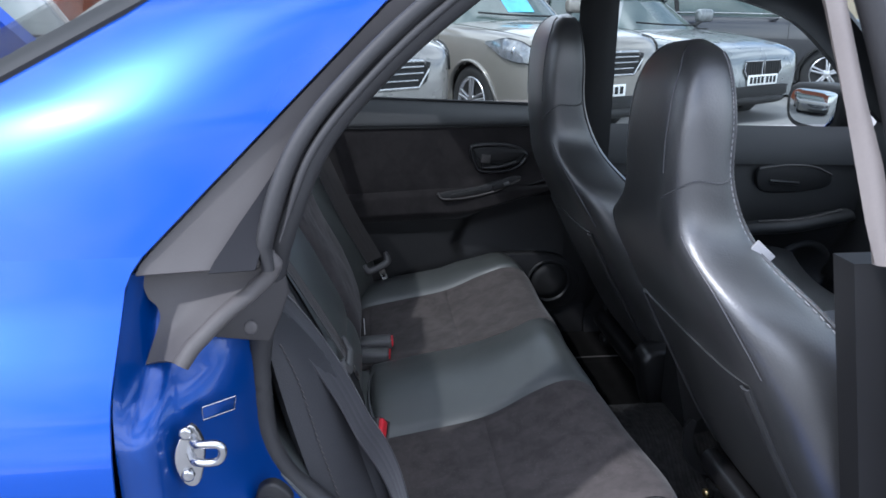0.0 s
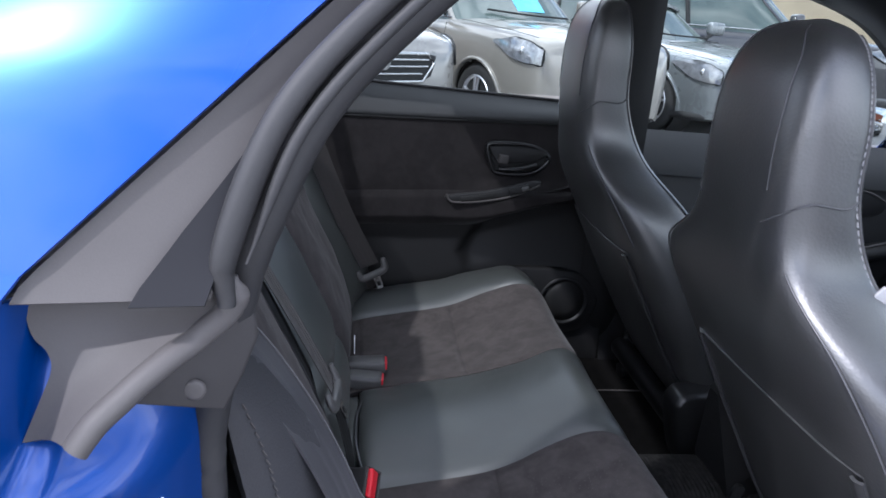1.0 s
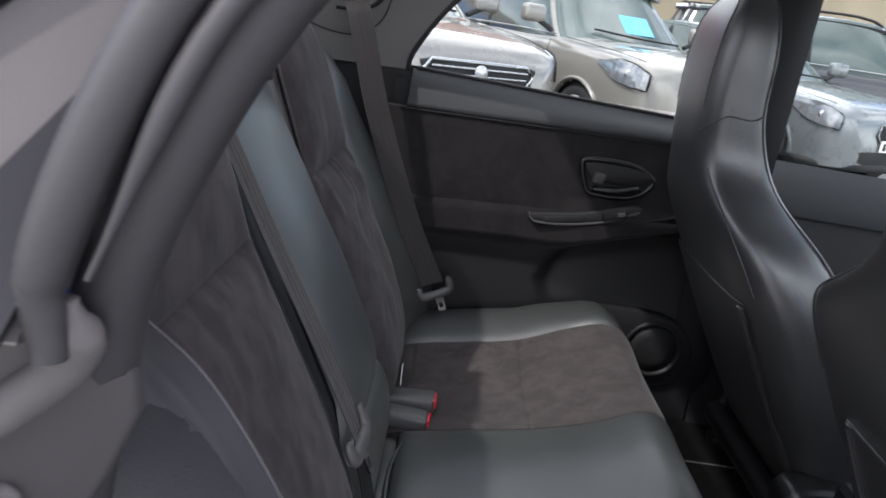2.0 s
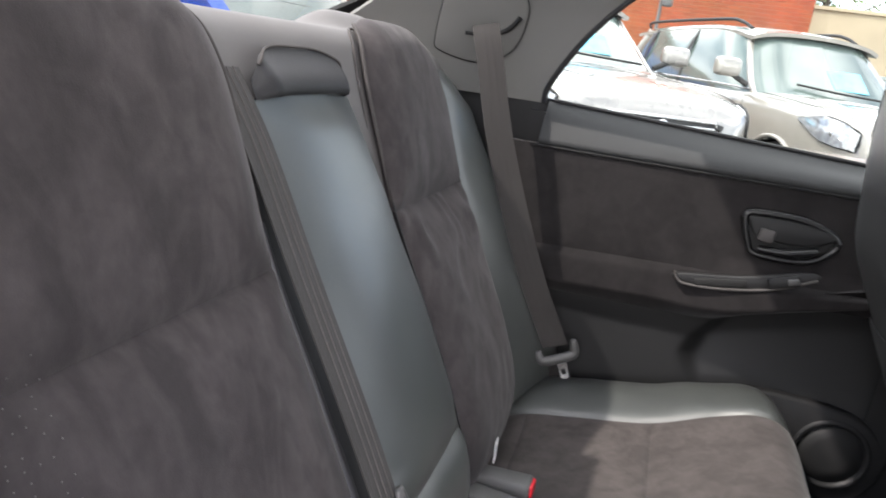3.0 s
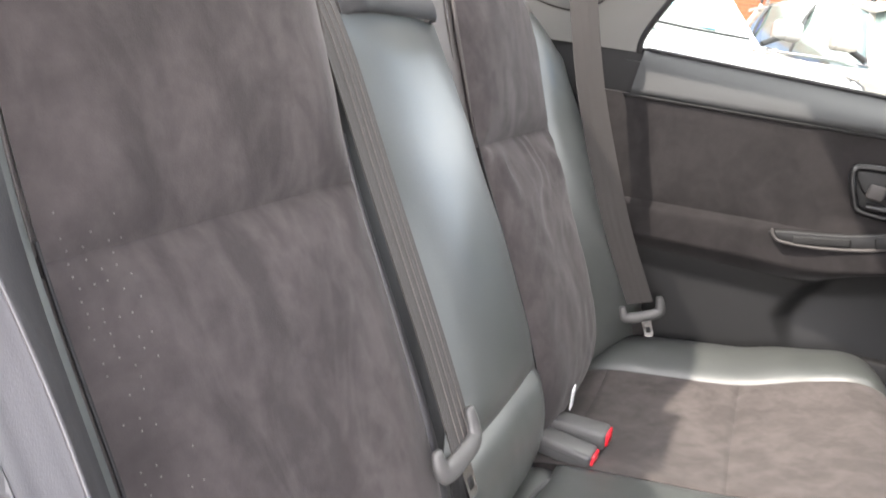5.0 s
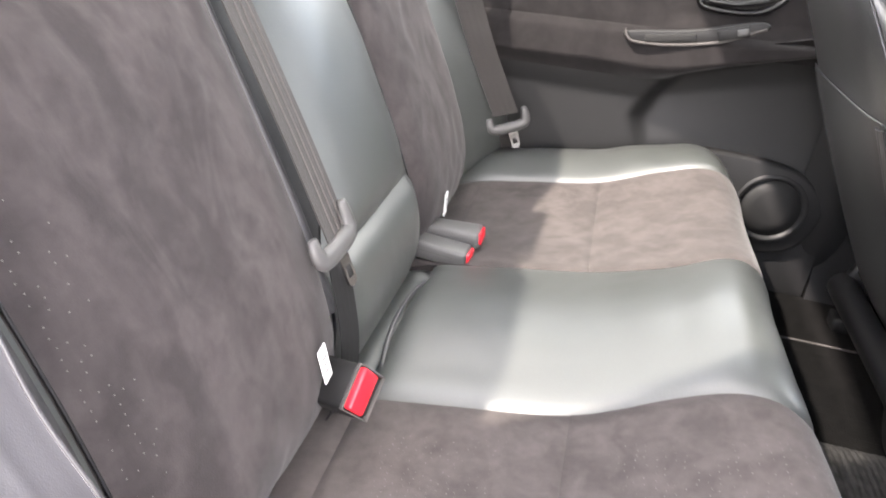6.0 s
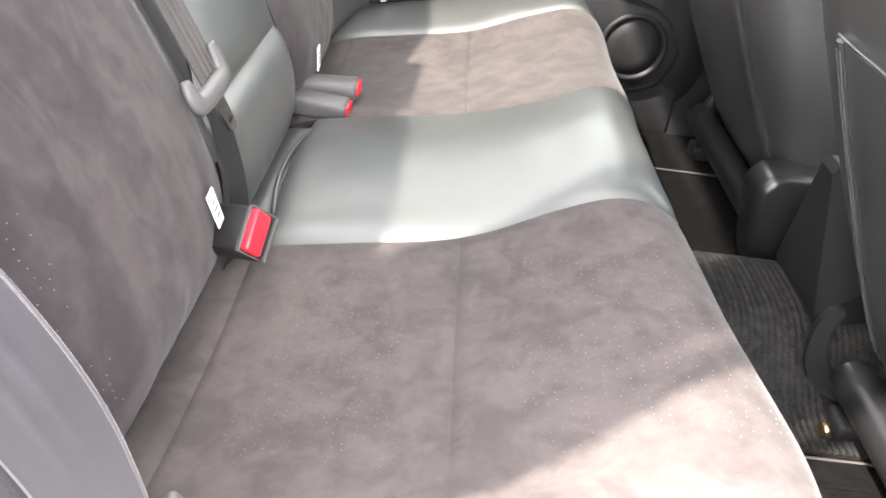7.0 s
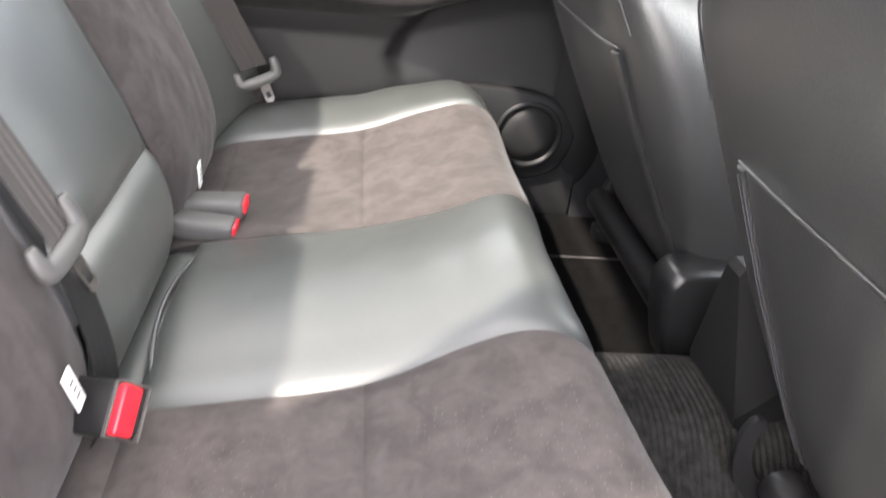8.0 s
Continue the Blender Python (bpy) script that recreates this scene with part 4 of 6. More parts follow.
part("outer_bead", tube(outer_loop, lambda t: lerp(0.0098, 0.0078, step(0.08, 0.45, t)) * (0.55 + 0.45 * step(-0.02, 0.22, t)), 10), RUBBER, strip)
inner_run, outer_run = spline(loop[8:], 6), spline(outer_loop[2:], 6)


def web_point(u, v):
    """The flat of the strip between its two beads, bulging a little outwards."""
    k = round(u * (len(outer_run) - 1))
    return lerp(outer_run[k], inner_run[k], v) + Vector((0, lerp(0.010, -0.004, step(0.0, 0.3, u)) - 0.004 * math.sin(v * math.pi), 0.002))


part("web", skin(web_point, len(outer_run) - 1, 6, 0.003), RUBBER, strip)
part("lip", tube([Vector(p) + Vector((0.012, -0.003, -0.008)) for p in outer_loop[1:]], lambda t: 0.0012 + 0.0030 * step(0.0, 0.12, t), 8), RUBBER, strip)

sash = thing("window_sash_cover", (-0.3, 0.75, 0.95), "satin grey plastic sash cover on the rear pillar", "trim panel")
def sash_grid(u, v):
    z = lerp(0.970, 1.30, u)
    x0 = QX(z) + 0.003
    x1 = float(np.interp(z, [0.966, 1.01, 1.08, 1.145, 1.203, 1.25, 1.30], [-0.246, -0.232, -0.200, -0.145, -0.082, -0.005, 0.12]))
    x = lerp(x0, max(x1, x0 + 0.012), v)
    return Vector((x, YC - QY(z) + 0.004 + 0.014 * v, z))
part("cover", skin(sash_grid, 40, 16, 0.006, flip=True), SASH, sash)
part("inset", skin(lambda u, v: sash_grid(u * 0.60, lerp(lerp(0.60, 0.92, u), 0.985, v)) + Vector((0, -0.010, 0)), 20, 8, 0.004, flip=True), SASH_DARK, sash, "darker smoked inset")
lower = thing("corner_moulding", (-0.3, 0.75, 0.9), "moulded grey rubber corner piece folded under the sash cover", "trim panel")
LOW = [(-0.312, 0.902), (-0.294, 0.904), (-0.243, 0.883), (-0.232, 0.906), (-0.223, 0.93), (-0.225, 0.946), (-0.24, 0.955), (-0.280, 0.930)]
part("inner_flap", plate(LOW, lambda a, b, d: (a, lerp(0.728, 0.799, max(0, min(1, (a + 0.343) / 0.12))) - d, b), 0.006, 0.002), SASH_LOW, lower)
FLAP_OUT = spline([(-0.352, 0.771, 0.972), (-0.353, 0.769, 0.954), (-0.349, 0.767, 0.940), (-0.341, 0.766, 0.931), (-0.338, 0.763, 0.920), (-0.343, 0.756, 0.902), (-0.350, 0.747, 0.881)], 5)
FOLD = spline([(-0.226, 0.786, 0.962), (-0.243, 0.778, 0.948), (-0.262, 0.765, 0.937), (-0.279, 0.751, 0.926), (-0.296, 0.738, 0.912), (-0.307, 0.729, 0.902), (-0.315, 0.723, 0.890)], 5)


def flap_point(u, v):
    """From the outer edge to the fold, slightly hollow between."""
    p = lerp(FLAP_OUT[round(u * 30)], FOLD[round(u * 30)], v)
    return p + Vector((0, 0.010 * math.sin(v * math.pi) * (1 - 0.4 * u), 0))


part("flap", skin(flap_point, 30, 16, 0.006, flip=True), SASH, lower)
part("ridge", tube([(-0.234, 0.767, 0.982), (-0.234, 0.768, 0.972), (-0.237, 0.771, 0.958)] + [tuple(p) for p in FOLD[8::4]] + [tuple(FOLD[-1])], lambda t: (0.0105 - 0.0015 * t) * (0.35 + 0.65 * step(0.0, 0.14, t)), 14, flat=0.8), SASH, lower, "raised moulded ridge")
part("push_button", lathe([(0.0072, 0), (0.0070, 0.002), (0.005, 0.003), (0.001, 0.0028)], (-0.259, 0.771, 0.904), (0, -1, 0), 20), SASH, lower)
latch = thing("door_striker", (-0.31, 0.77, 0.775), "bright steel door striker loop bolted to the jamb", "door striker")
part("plate", plate(smooth_outline([(-0.3071, 0.8403), (-0.3005, 0.8271), (-0.2986, 0.8091), (-0.3052, 0.7799), (-0.3156, 0.7808), (-0.3222, 0.7988), (-0.3222, 0.8167), (-0.3146, 0.8337)]), lambda a, b, d: (a, 0.708 + 0.5 * (a + 0.307) - d, b), 0.005, 0.0015), CHROME, latch)
part("loop", tube([(-0.3095, 0.708, 0.8277), (-0.3015, 0.692, 0.8277), (-0.2815, 0.686, 0.8296), (-0.2777, 0.686, 0.821), (-0.2844, 0.687, 0.8116), (-0.3034, 0.692, 0.8097), (-0.3114, 0.708, 0.8097)], 0.0039, 10), CHROME, latch)
for x, z in [(-0.311, 0.8354), (-0.3129, 0.7922)]:
    part("bolt", lathe([(0.006, 0), (0.006, 0.004), (0.004, 0.005), (0.001, 0.004)], (x, 0.7, z), (0, -1, 0), 8), CHROME, latch)
sticker = solo("jamb_sticker", plate([(-0.300, 0.848), (-0.272, 0.850), (-0.274, 0.837), (-0.300, 0.835)], lambda a, b, d: (a, 0.722 + 0.55 * (a + 0.30) - d, b), 0.0008, 0), BLUE_JAMB, "small clear label on the blue jamb", "label")
part("outline", tube([(a, 0.7205 + 0.55 * (a + 0.30), b) for a, b in ((-0.300, 0.848), (-0.272, 0.850), (-0.274, 0.837), (-0.300, 0.835), (-0.300, 0.848))], 0.0006, 5, smooth_path=False), CHROME, sticker)
check = thing("door_catch", (-0.25, 0.78, 0.71), "dark steel door check bolted at the jamb's foot", "door catch")
part("bracket", plate(smooth_outline([(-0.264, 0.727), (-0.247, 0.734), (-0.230, 0.716), (-0.236, 0.695), (-0.266, 0.70)]), lambda a, b, d: (a, 0.772 - d, b), 0.012, 0.003), TRIM, check)
part("bolt", lathe([(0.009, 0), (0.009, 0.008), (0.005, 0.011), (0.001, 0.01)], (-0.254, 0.760, 0.712), (0, -1, 0), 10), CHROME, check)

# ---- front seats ----
SB = [(0.54, 0.36), (0.485, 0.45), (0.432, 0.55), (0.385, 0.64), (0.335, 0.74), (0.288, 0.83), (0.262, 0.91), (0.255, 1.0), (0.260, 1.08), (0.275, 1.125), (0.295, 1.148), (0.325, 1.156)]
SF = [(0.74, 0.40), (0.72, 0.48), (0.66, 0.555), (0.615, 0.645), (0.548, 0.725), (0.488, 0.80), (0.418, 0.872), (0.370, 0.96), (0.362, 1.05), (0.352, 1.11), (0.343, 1.142), (0.330, 1.156)]
SW = [0.215, 0.232, 0.245, 0.25, 0.245, 0.212, 0.118, 0.106, 0.102, 0.088, 0.06, 0.008]
SECTIONS = np.array([(p.x, p.y, p.z) for p in spline([(a[0], a[1], 0) for a in SB], 8)])
FRONTS = np.array([(p.x, p.y, p.z) for p in spline([(a[0], a[1], 0) for a in SF], 8)])
WIDTHS = np.array([p.x for p in spline([(w, 0, 0) for w in SW], 8)])


def seat_section(t):
    """Back point, front point and half width at t from 0 (base) to 1 (crown)."""
    k = max(0.0, min(1.0, t)) * (len(WIDTHS) - 1)
    idx = np.arange(len(WIDTHS))
    f = lambda arr: float(np.interp(k, idx, arr))
    return (f(SECTIONS[:, 0]), f(SECTIONS[:, 1])), (f(FRONTS[:, 0]), f(FRONTS[:, 1])), f(WIDTHS)


def seat_point(t, a, yc, grow=0.0):
    """The seat back's skin: a runs round the section, 0 at the outer side, pi/2 at the back."""
    (bx, bz), (fx, fz), w = seat_section(t)
    if yc > YC:                                                        # this one stands a little taller
        rise = step(0.45, 0.8, t)
        bz, fz, w = bz + 0.030 * rise, fz + 0.030 * rise, w + 0.012 * rise * step(1.0, 0.93, t)
    c, s = math.cos(a), math.sin(a)
    n = 2 / 3.8
    cc, ss = math.copysign(abs(c) ** n, c), math.copysign(abs(s) ** n, s)
    mx, mz, hx, hz = (bx + fx) / 2, (bz + fz) / 2, (bx - fx) / 2, (bz - fz) / 2
    dent = 0.35 * math.exp(-(c / 0.55) ** 2) if s < 0 else 0.0       # the sitter's side is hollow
    bulge = 1 + grow
    wide = 0.075 * step(0.60, 0.47, t) * max(0.0, cc) if yc < YC else 0.0   # inner wing beside the console
    return Vector((mx + hx * ss * (1 - dent) * bulge, yc + w * cc * bulge + wide, mz + hz * ss * (1 - dent)))


def front_seat(yc, inner, label):
    seat = thing("front_seat", (0.75, yc, 0.25), label, "car seat", group="front seats")
    bm = bmesh.new()
    nt, na = 66, 48
    rings = [[bm.verts.new(seat_point(i / nt, 2 * math.pi * k / na, yc)) for k in range(na)] for i in range(nt + 1)]
    for r0, r1 in zip(rings, rings[1:]):
        for k in range(na):
            bm.faces.new((r0[k], r0[(k + 1) % na], r1[(k + 1) % na], r1[k]))
    bm.faces.new(rings[0][::-1])
    bm.faces.new(rings[-1])
    for _ in range(3):
        bmesh.ops.smooth_vert(bm, verts=[v for r in rings[1:-1] for v in r], factor=0.4, use_axis_x=True, use_axis_y=True, use_axis_z=True)
    back = part("backrest", bm, LEATHER_FRONT, seat, "one-piece black leather bucket back with built-in headrest")
    # seams at the corners of the back and across the headrest
    for a in (radians(40), radians(140)):
        part("piping", tube([seat_point(t, a, yc, 0.003) for t in np.linspace(0.36, 0.54, 14)], 0.0015, 6, per=2), PIPING, back)
    for a in (-1, 1):
        part("piping", tube([seat_point(t, radians(90 + a * lerp(30, 16, step(0.78, 0.92, t))), yc, 0.002) for t in np.linspace(0.62, 0.915, 20)], 0.0012, 6, per=2), PIPING, back)
    for a in (radians(-26), radians(206)):
        part("piping", tube([seat_point(t, a, yc, 0.003) for t in np.linspace(0.34, 0.90, 30)], 0.0020, 6, per=2), PIPING, back)
        if yc < YC and math.cos(a) < 0:                                   # pale double stitching along the outer seam
            for k in range(60):
                t = 0.36 + 0.009 * k
                part("stitch", tube([seat_point(t, a - 0.10, yc, 0.0015), seat_point(t + 0.0055, a - 0.10, yc, 0.0015)], 0.0008, 5, smooth_path=False), THREAD, back)
    for a0, a1 in ((118, 206), (62, -26)):
        part("seam", tube([seat_point(0.585 + 0.065 * k, radians(lerp(a0, a1, k)), yc, 0.002) for k in np.linspace(0, 1, 12)], 0.0014, 6, per=2), PIPING, back)
    # map pocket on the back: a flat sheet between two stitched welts
    def on_back(t, y, lift):
        (bx, bz), (fx, fz), w = seat_section(t)
        side = w + (0.075 * step(0.60, 0.47, t) if yc < YC and y > yc else 0.0)
        q = max(-0.985, min(0.985, (y - yc) / side))
        k = (1 - abs(q) ** 3.8) ** (1 / 3.8)
        mx, mz, hx, hz = (bx + fx) / 2, (bz + fz) / 2, (bx - fx) / 2, (bz - fz) / 2
        out = Vector((-0.9, 0, -0.43))
        return Vector((mx + hx * k, y, mz + hz * k)) + out * lift
    pocket = part("map_pocket", skin(lambda u, v: on_back(lerp(0.03, 0.338, u), yc + lerp(-0.186, 0.186, v), 0.0005 + 0.0025 * step(0, 0.08, v) * step(1, 0.92, v) + 0.002 * math.sin(u * 3.1) * math.sin(v * 3.1)), 24, 30, 0.004), LEATHER_FRONT, back, "flat black leather map pocket")
    part("hem", tube([on_back(0.340, yc + 0.186 * q, 0.0025) for q in np.linspace(-1, 1, 14)], 0.0012, 6, per=2), LEATHER_FRONT, pocket)
    for sg in (-1, 1):
        part("welt", skin(lambda u, v: on_back(lerp(0.03, 0.336, u), yc + sg * (0.183 + 0.014 * (v - 0.5)), 0.003 + 0.002 * math.sin(v * 3.14)), 24, 6, 0.004), LEATHER_FRONT, pocket, "stitched leather welt")
        for off in (-0.0045, 0.0045):
            part("stitching", tube([on_back(t, yc + sg * 0.183 + off, 0.0050) for t in np.linspace(0.04, 0.33, 20)], 0.0007, 5, per=2), PIPING, pocket)
    # cushion
    part("cushion", skin(lambda u, v: Vector((lerp(0.62, 1.12, u), yc + lerp(-0.25, 0.25, v), 0.44 + 0.06 * u + 0.05 * abs(2 * v - 1) ** 3 - 0.05 * u ** 6)), 20, 20, 0.13), LEATHER_FRONT, seat)
    # recliner covers and the tube under the back
    box = smooth_outline([(0.505, 0.285), (0.474, 0.395), (0.480, 0.432), (0.510, 0.446), (0.60, 0.444), (0.66, 0.41), (0.66, 0.285), (0.56, 0.28)], 8)
    crescent = smooth_outline([(0.482, 0.412), (0.472, 0.385), (0.477, 0.34), (0.50, 0.303), (0.531, 0.283), (0.545, 0.295), (0.515, 0.322), (0.496, 0.352), (0.491, 0.385), (0.496, 0.408)])
    for s in (-1, 1):
        y = yc + s * 0.235
        if s * inner > 0 and inner > 0:
            part("recliner_cover", plate(crescent, lambda a, b, d: (a, y - 0.018 + d, b), 0.010, 0.002), TRIM, seat, "thin curved plastic recliner cover")
        elif s * inner < 0 and inner < 0:
            part("hinge_bracket", rbox((0.05, 0.02, 0.07), (0.555, y - 0.035, 0.36), (0, 20, 0), 0.008), GLOSS, seat, "small black hinge bracket")
        else:
            part("recliner_cover", plate(box, lambda a, b, d: (a, y + s * (d - 0.03), b), 0.06, 0.012), GLOSS, seat, "boxy plastic recliner cover with a rounded top")
    part("cross_tube", tube([(0.527, yc - 0.22, 0.335), (0.527, yc + 0.20, 0.335)], 0.025, 20, smooth_path=False), GLOSS, seat, "plastic-covered seat cross tube")
    part("hem_bar", tube([(0.548, yc - 0.22, 0.372), (0.548, yc + 0.19, 0.372)], 0.009, 12, smooth_path=False), TRIM, seat)
    for s in (-1, 1):
        part("rail", rbox((0.58, 0.045, 0.03), (0.82, yc + s * 0.2, 0.272), (0, -2, 0), 0.006), TRIM, seat, "seat rail")
        if yc < YC:
            part("rail_end", lathe([(0.009, 0), (0.009, 0.006), (0.006, 0.009), (0.002, 0.008)], (0.515, yc + s * 0.177, 0.272), (-1, 0, 0), 10), BRASS, seat, "brass-coloured rail bolt")
    return seat


near_seat = front_seat(1.135, 1, "black leather sports front seat beside the open doorway")
front_seat(1.865, -1, "black leather sports front seat beside the closed front door")
tag_at = seat_point(0.545, radians(216), 1.135, 0.03) + Vector((-0.004, -0.006, 0.0))
part("tag", rbox((0.036, 0.004, 0.016), tag_at, (0, 42, 0), 0.001), TAG, near_seat, "small pale grey fabric tag")

for k in range(58):
    t_ = 0.36 + 0.0092 * k
    p_ = seat_point(t_, radians(212), 1.135, 0.005)
    q_ = seat_point(t_ + 0.0055, radians(212), 1.135, 0.005)
    part("stitch", tube([p_, q_], 0.0007, 5, smooth_path=False), STRIPE, near_seat)

# centre console
console = thing("centre_console", (0.9, YC, 0.33), "charcoal plastic centre console between the front seats", "console")
def console_lay(a, b, d):
    """The console's rear face narrows upwards to a blunt peak and widens again further forward."""
    k = max(0.0, min(1.0, (b - 0.345) / 0.175))
    near, far = lerp(1.428, 1.480, k), lerp(1.570, 1.511 + 0.045 * step(0.56, 0.75, a), k)
    return (a, lerp(near, far, d / 0.126), b)


part("body", plate([(0.530, 0.28), (0.512, 0.345), (0.488, 0.514), (0.494, 0.525), (0.60, 0.518), (0.75, 0.505), (1.5, 0.45), (1.5, 0.26)], console_lay, 0.126, 0.003), TRIM, console, smooth=False)
part("handbrake", tube([(0.74, 1.455, 0.49), (0.80, 1.425, 0.530), (0.868, 1.42, 0.578)], lambda t: 0.013 + 0.004 * t, 10), TRIM, console, "black handbrake lever")
part("button", lathe([(0.008, 0), (0.008, 0.008), (0.003, 0.01)], (0.868, 1.42, 0.578), (0.8, 0, 0.55), 12), CHROME, console)
part("gear_knob", lathe([(0.004, 0), (0.015, 0.01), (0.022, 0.03), (0.018, 0.05), (0.004, 0.058)], (1.05, YC, 0.56), (0, 0, 1), 18), TRIM, console)
part("gear_gaiter", lathe([(0.05, 0), (0.045, 0.02), (0.02, 0.06), (0.012, 0.11)], (1.05, YC, 0.45), (0, 0, 1), 20), LEATHER, console)

dash = thing("dashboard", (1.45, YC, 0.5), "dark moulded dashboard under the windscreen", "dashboard")
part("body", skin(lambda u, v: Vector((1.30 + 0.24 * u ** 2 + 0.05 * math.sin(u * 5), lerp(0.82, 2.18, v), lerp(0.40, 0.93, u ** 0.8))), 14, 20, 0.06, flip=True), TRIM, dash)

# ---- seat belts ----
def ribbon(pts, width, across, thick=0.0016, per=8):
    """A strap of webbing along the points, wide along `across`."""
    path = spline(pts, per)
    ac = Vector(across).normalized()
    n = len(path) - 1
    ridge = [0, 0.0004, 0, 0.0006, 0, 0, 0.0006, 0, 0, 0.0006, 0, 0.0004, 0]
    def fn(u, v):
        i = round(u * n)
        d = (path[min(i + 1, n)] - path[max(i - 1, 0)]).normalized()
        return path[i] + ac * (v - 0.5) * width + ac.cross(d) * ridge[round(v * 12)]
    return skin(fn, n, 12, thick)


mid_belt = thing("seat_belt", (-0.2, 1.39, 0.5), "dark webbing lap-and-shoulder belt hanging on the centre backrest", "seat belt", group="rear seat belts")
webbing = part("webbing", ribbon([(-0.409, 1.360, 0.990), (-0.370, 1.364, 0.925), (-0.314, 1.366, 0.815), (-0.240, 1.358, 0.685), (-0.190, 1.350, 0.594)], 0.047, (0.03, 1, 0)), BELT, mid_belt)
part("webbing", ribbon([(-0.188, 1.334, 0.590), (-0.176, 1.332, 0.550), (-0.162, 1.326, 0.490), (-0.160, 1.316, 0.440), (-0.172, 1.310, 0.40)], 0.030, (0.25, 0.95, -0.05)), TRIM, mid_belt, "narrow black strap")
for k in (-0.011, 0.0, 0.011):
    part("stripe", tube([Vector(p) + Vector((0.0022, k, 0.0008)) for p in ((-0.409, 1.360, 0.990), (-0.370, 1.364, 0.925), (-0.314, 1.366, 0.815), (-0.240, 1.358, 0.685), (-0.190, 1.350, 0.594))], 0.0006, 5, per=6), STRIPE, webbing, "pale woven stripe")


def axes(at, across, up):
    """A pose from the ways of its own x and z."""
    x = Vector(across).normalized()
    z = Vector(up)
    z = (z - x * z.dot(x)).normalized()
    y = z.cross(x)
    return Matrix(((x.x, y.x, z.x, at[0]), (x.y, y.y, z.y, at[1]), (x.z, y.z, z.z, at[2]), (0, 0, 0, 1)))


def tongue(th, m):
    """A grey plastic slider with its steel tongue, in its own plane."""
    body = tube([(-0.0325, 0, 0.020), (-0.0335, 0, 0.006), (-0.027, 0, -0.004), (0, 0, -0.006), (0.027, 0, -0.004), (0.0335, 0, 0.006), (0.0345, 0, 0.026)], lambda t: 0.0050 + 0.0055 * math.sin(t * math.pi) ** 0.5, 10, flat=0.65, up=(0, 1, 0))
    body = rbox((0.054, 0.012, 0.013), (0, 0, -0.005), (0, 0, 0), 0.005, 3, body)
    bmesh.ops.transform(body, matrix=m, verts=body.verts)
    part("slider", body, GREYPL, th, "grey plastic belt slider")
    st = plate([(-0.004, -0.010), (0.014, -0.010), (0.013, -0.044), (0.009, -0.048), (0.001, -0.048), (-0.003, -0.044)], lambda a, b, d: (a, d, b), 0.003, 0.0006)
    bmesh.ops.transform(st, matrix=m, verts=st.verts)
    part("tongue", st, CHROME, th, "bright steel belt tongue")
    sl = plate([(0.001, -0.028), (0.009, -0.028), (0.009, -0.039), (0.001, -0.039)], lambda a, b, d: (a, d - 0.0006, b), 0.0042, 0)
    bmesh.ops.transform(sl, matrix=m, verts=sl.verts)
    part("slot", sl, BLACK, th)


tongue(mid_belt, axes((-0.188, 1.336, 0.592), (0.05, 0.98, 0.10), (-0.38, 0.02, 0.92)) @ Matrix.Scale(1.05, 4))
far_belt = thing("seat_belt", (-0.2, 2.09, 0.45), "dark webbing shoulder belt running from a slot in the rear pillar", "seat belt", group="rear seat belts")
part("webbing", ribbon([(-0.352, 2.085, 1.085), (-0.335, 2.07, 1.04), (-0.285, 2.06, 0.88), (-0.205, 2.07, 0.68), (-0.13, 2.085, 0.53)], 0.047, (1, 0.35, 0.3)), BELT, far_belt)
tongue(far_belt, axes((-0.122, 2.085, 0.512), (0.85, 0.25, 0.35), (-0.35, -0.1, 0.9)))
part("webbing", ribbon([(-0.125, 2.105, 0.50), (-0.14, 2.13, 0.45), (-0.17, 2.15, 0.40)], 0.045, (1, 0.3, 0)), BELT, far_belt)
def belt_x(z):
    """The strap rests on whichever stands prouder, the wing's crest or the seat side."""
    side_x = side_face(max(0.0, (0.92 - z) / 0.44), 0.75).x - 0.25 * max(0.0, z - 0.92)
    return max(CREST(z) - 0.008, side_x + 0.006)


near_belt = thing("seat_belt", (-0.12, 0.92, 0.5), "mauve-grey webbing shoulder belt lying over the seat's near wing", "seat belt", group="rear seat belts")
part("webbing", ribbon([(belt_x(z), 0.887 + 0.020 * step(0.74, 0.56, z) + 0.006 * math.sin(z * 9), z) for z in (0.97, 0.92, 0.88, 0.84, 0.80, 0.76, 0.72, 0.68, 0.64, 0.60, 0.56, 0.52)], 0.047, (0.22, 0.95, 0.20), 0.0022), BELT_NEAR, near_belt)
part("edge", tube([(belt_x(z) + 0.0055, 0.9095 + 0.020 * step(0.74, 0.56, z) + 0.006 * math.sin(z * 9), z + 0.005) for z in (0.97, 0.92, 0.88, 0.84, 0.80, 0.76, 0.72, 0.68, 0.64, 0.60, 0.56, 0.52)], 0.0010, 6, per=5), BELT_NEAR, near_belt, "woven bound edge")
tongue(near_belt, axes((-0.096, 0.913, 0.491), (0.22, 0.95, 0.20), (-0.2, 0.0, 0.95)))

# slot cover on the far rear pillar
def pil_lay(a, b, d):
    t = (a - REARLINE(b)) / (arch_x(b) - REARLINE(b))
    return (a, YC + lean(b) - 0.095 * (1 - max(0, min(1, t))) ** 1.6 - 0.001 - d, b)
cover = thing("belt_slot_cover", (-0.38, 2.1, 1.03), "rounded grey belt cover with a curved dark slot", "trim panel")
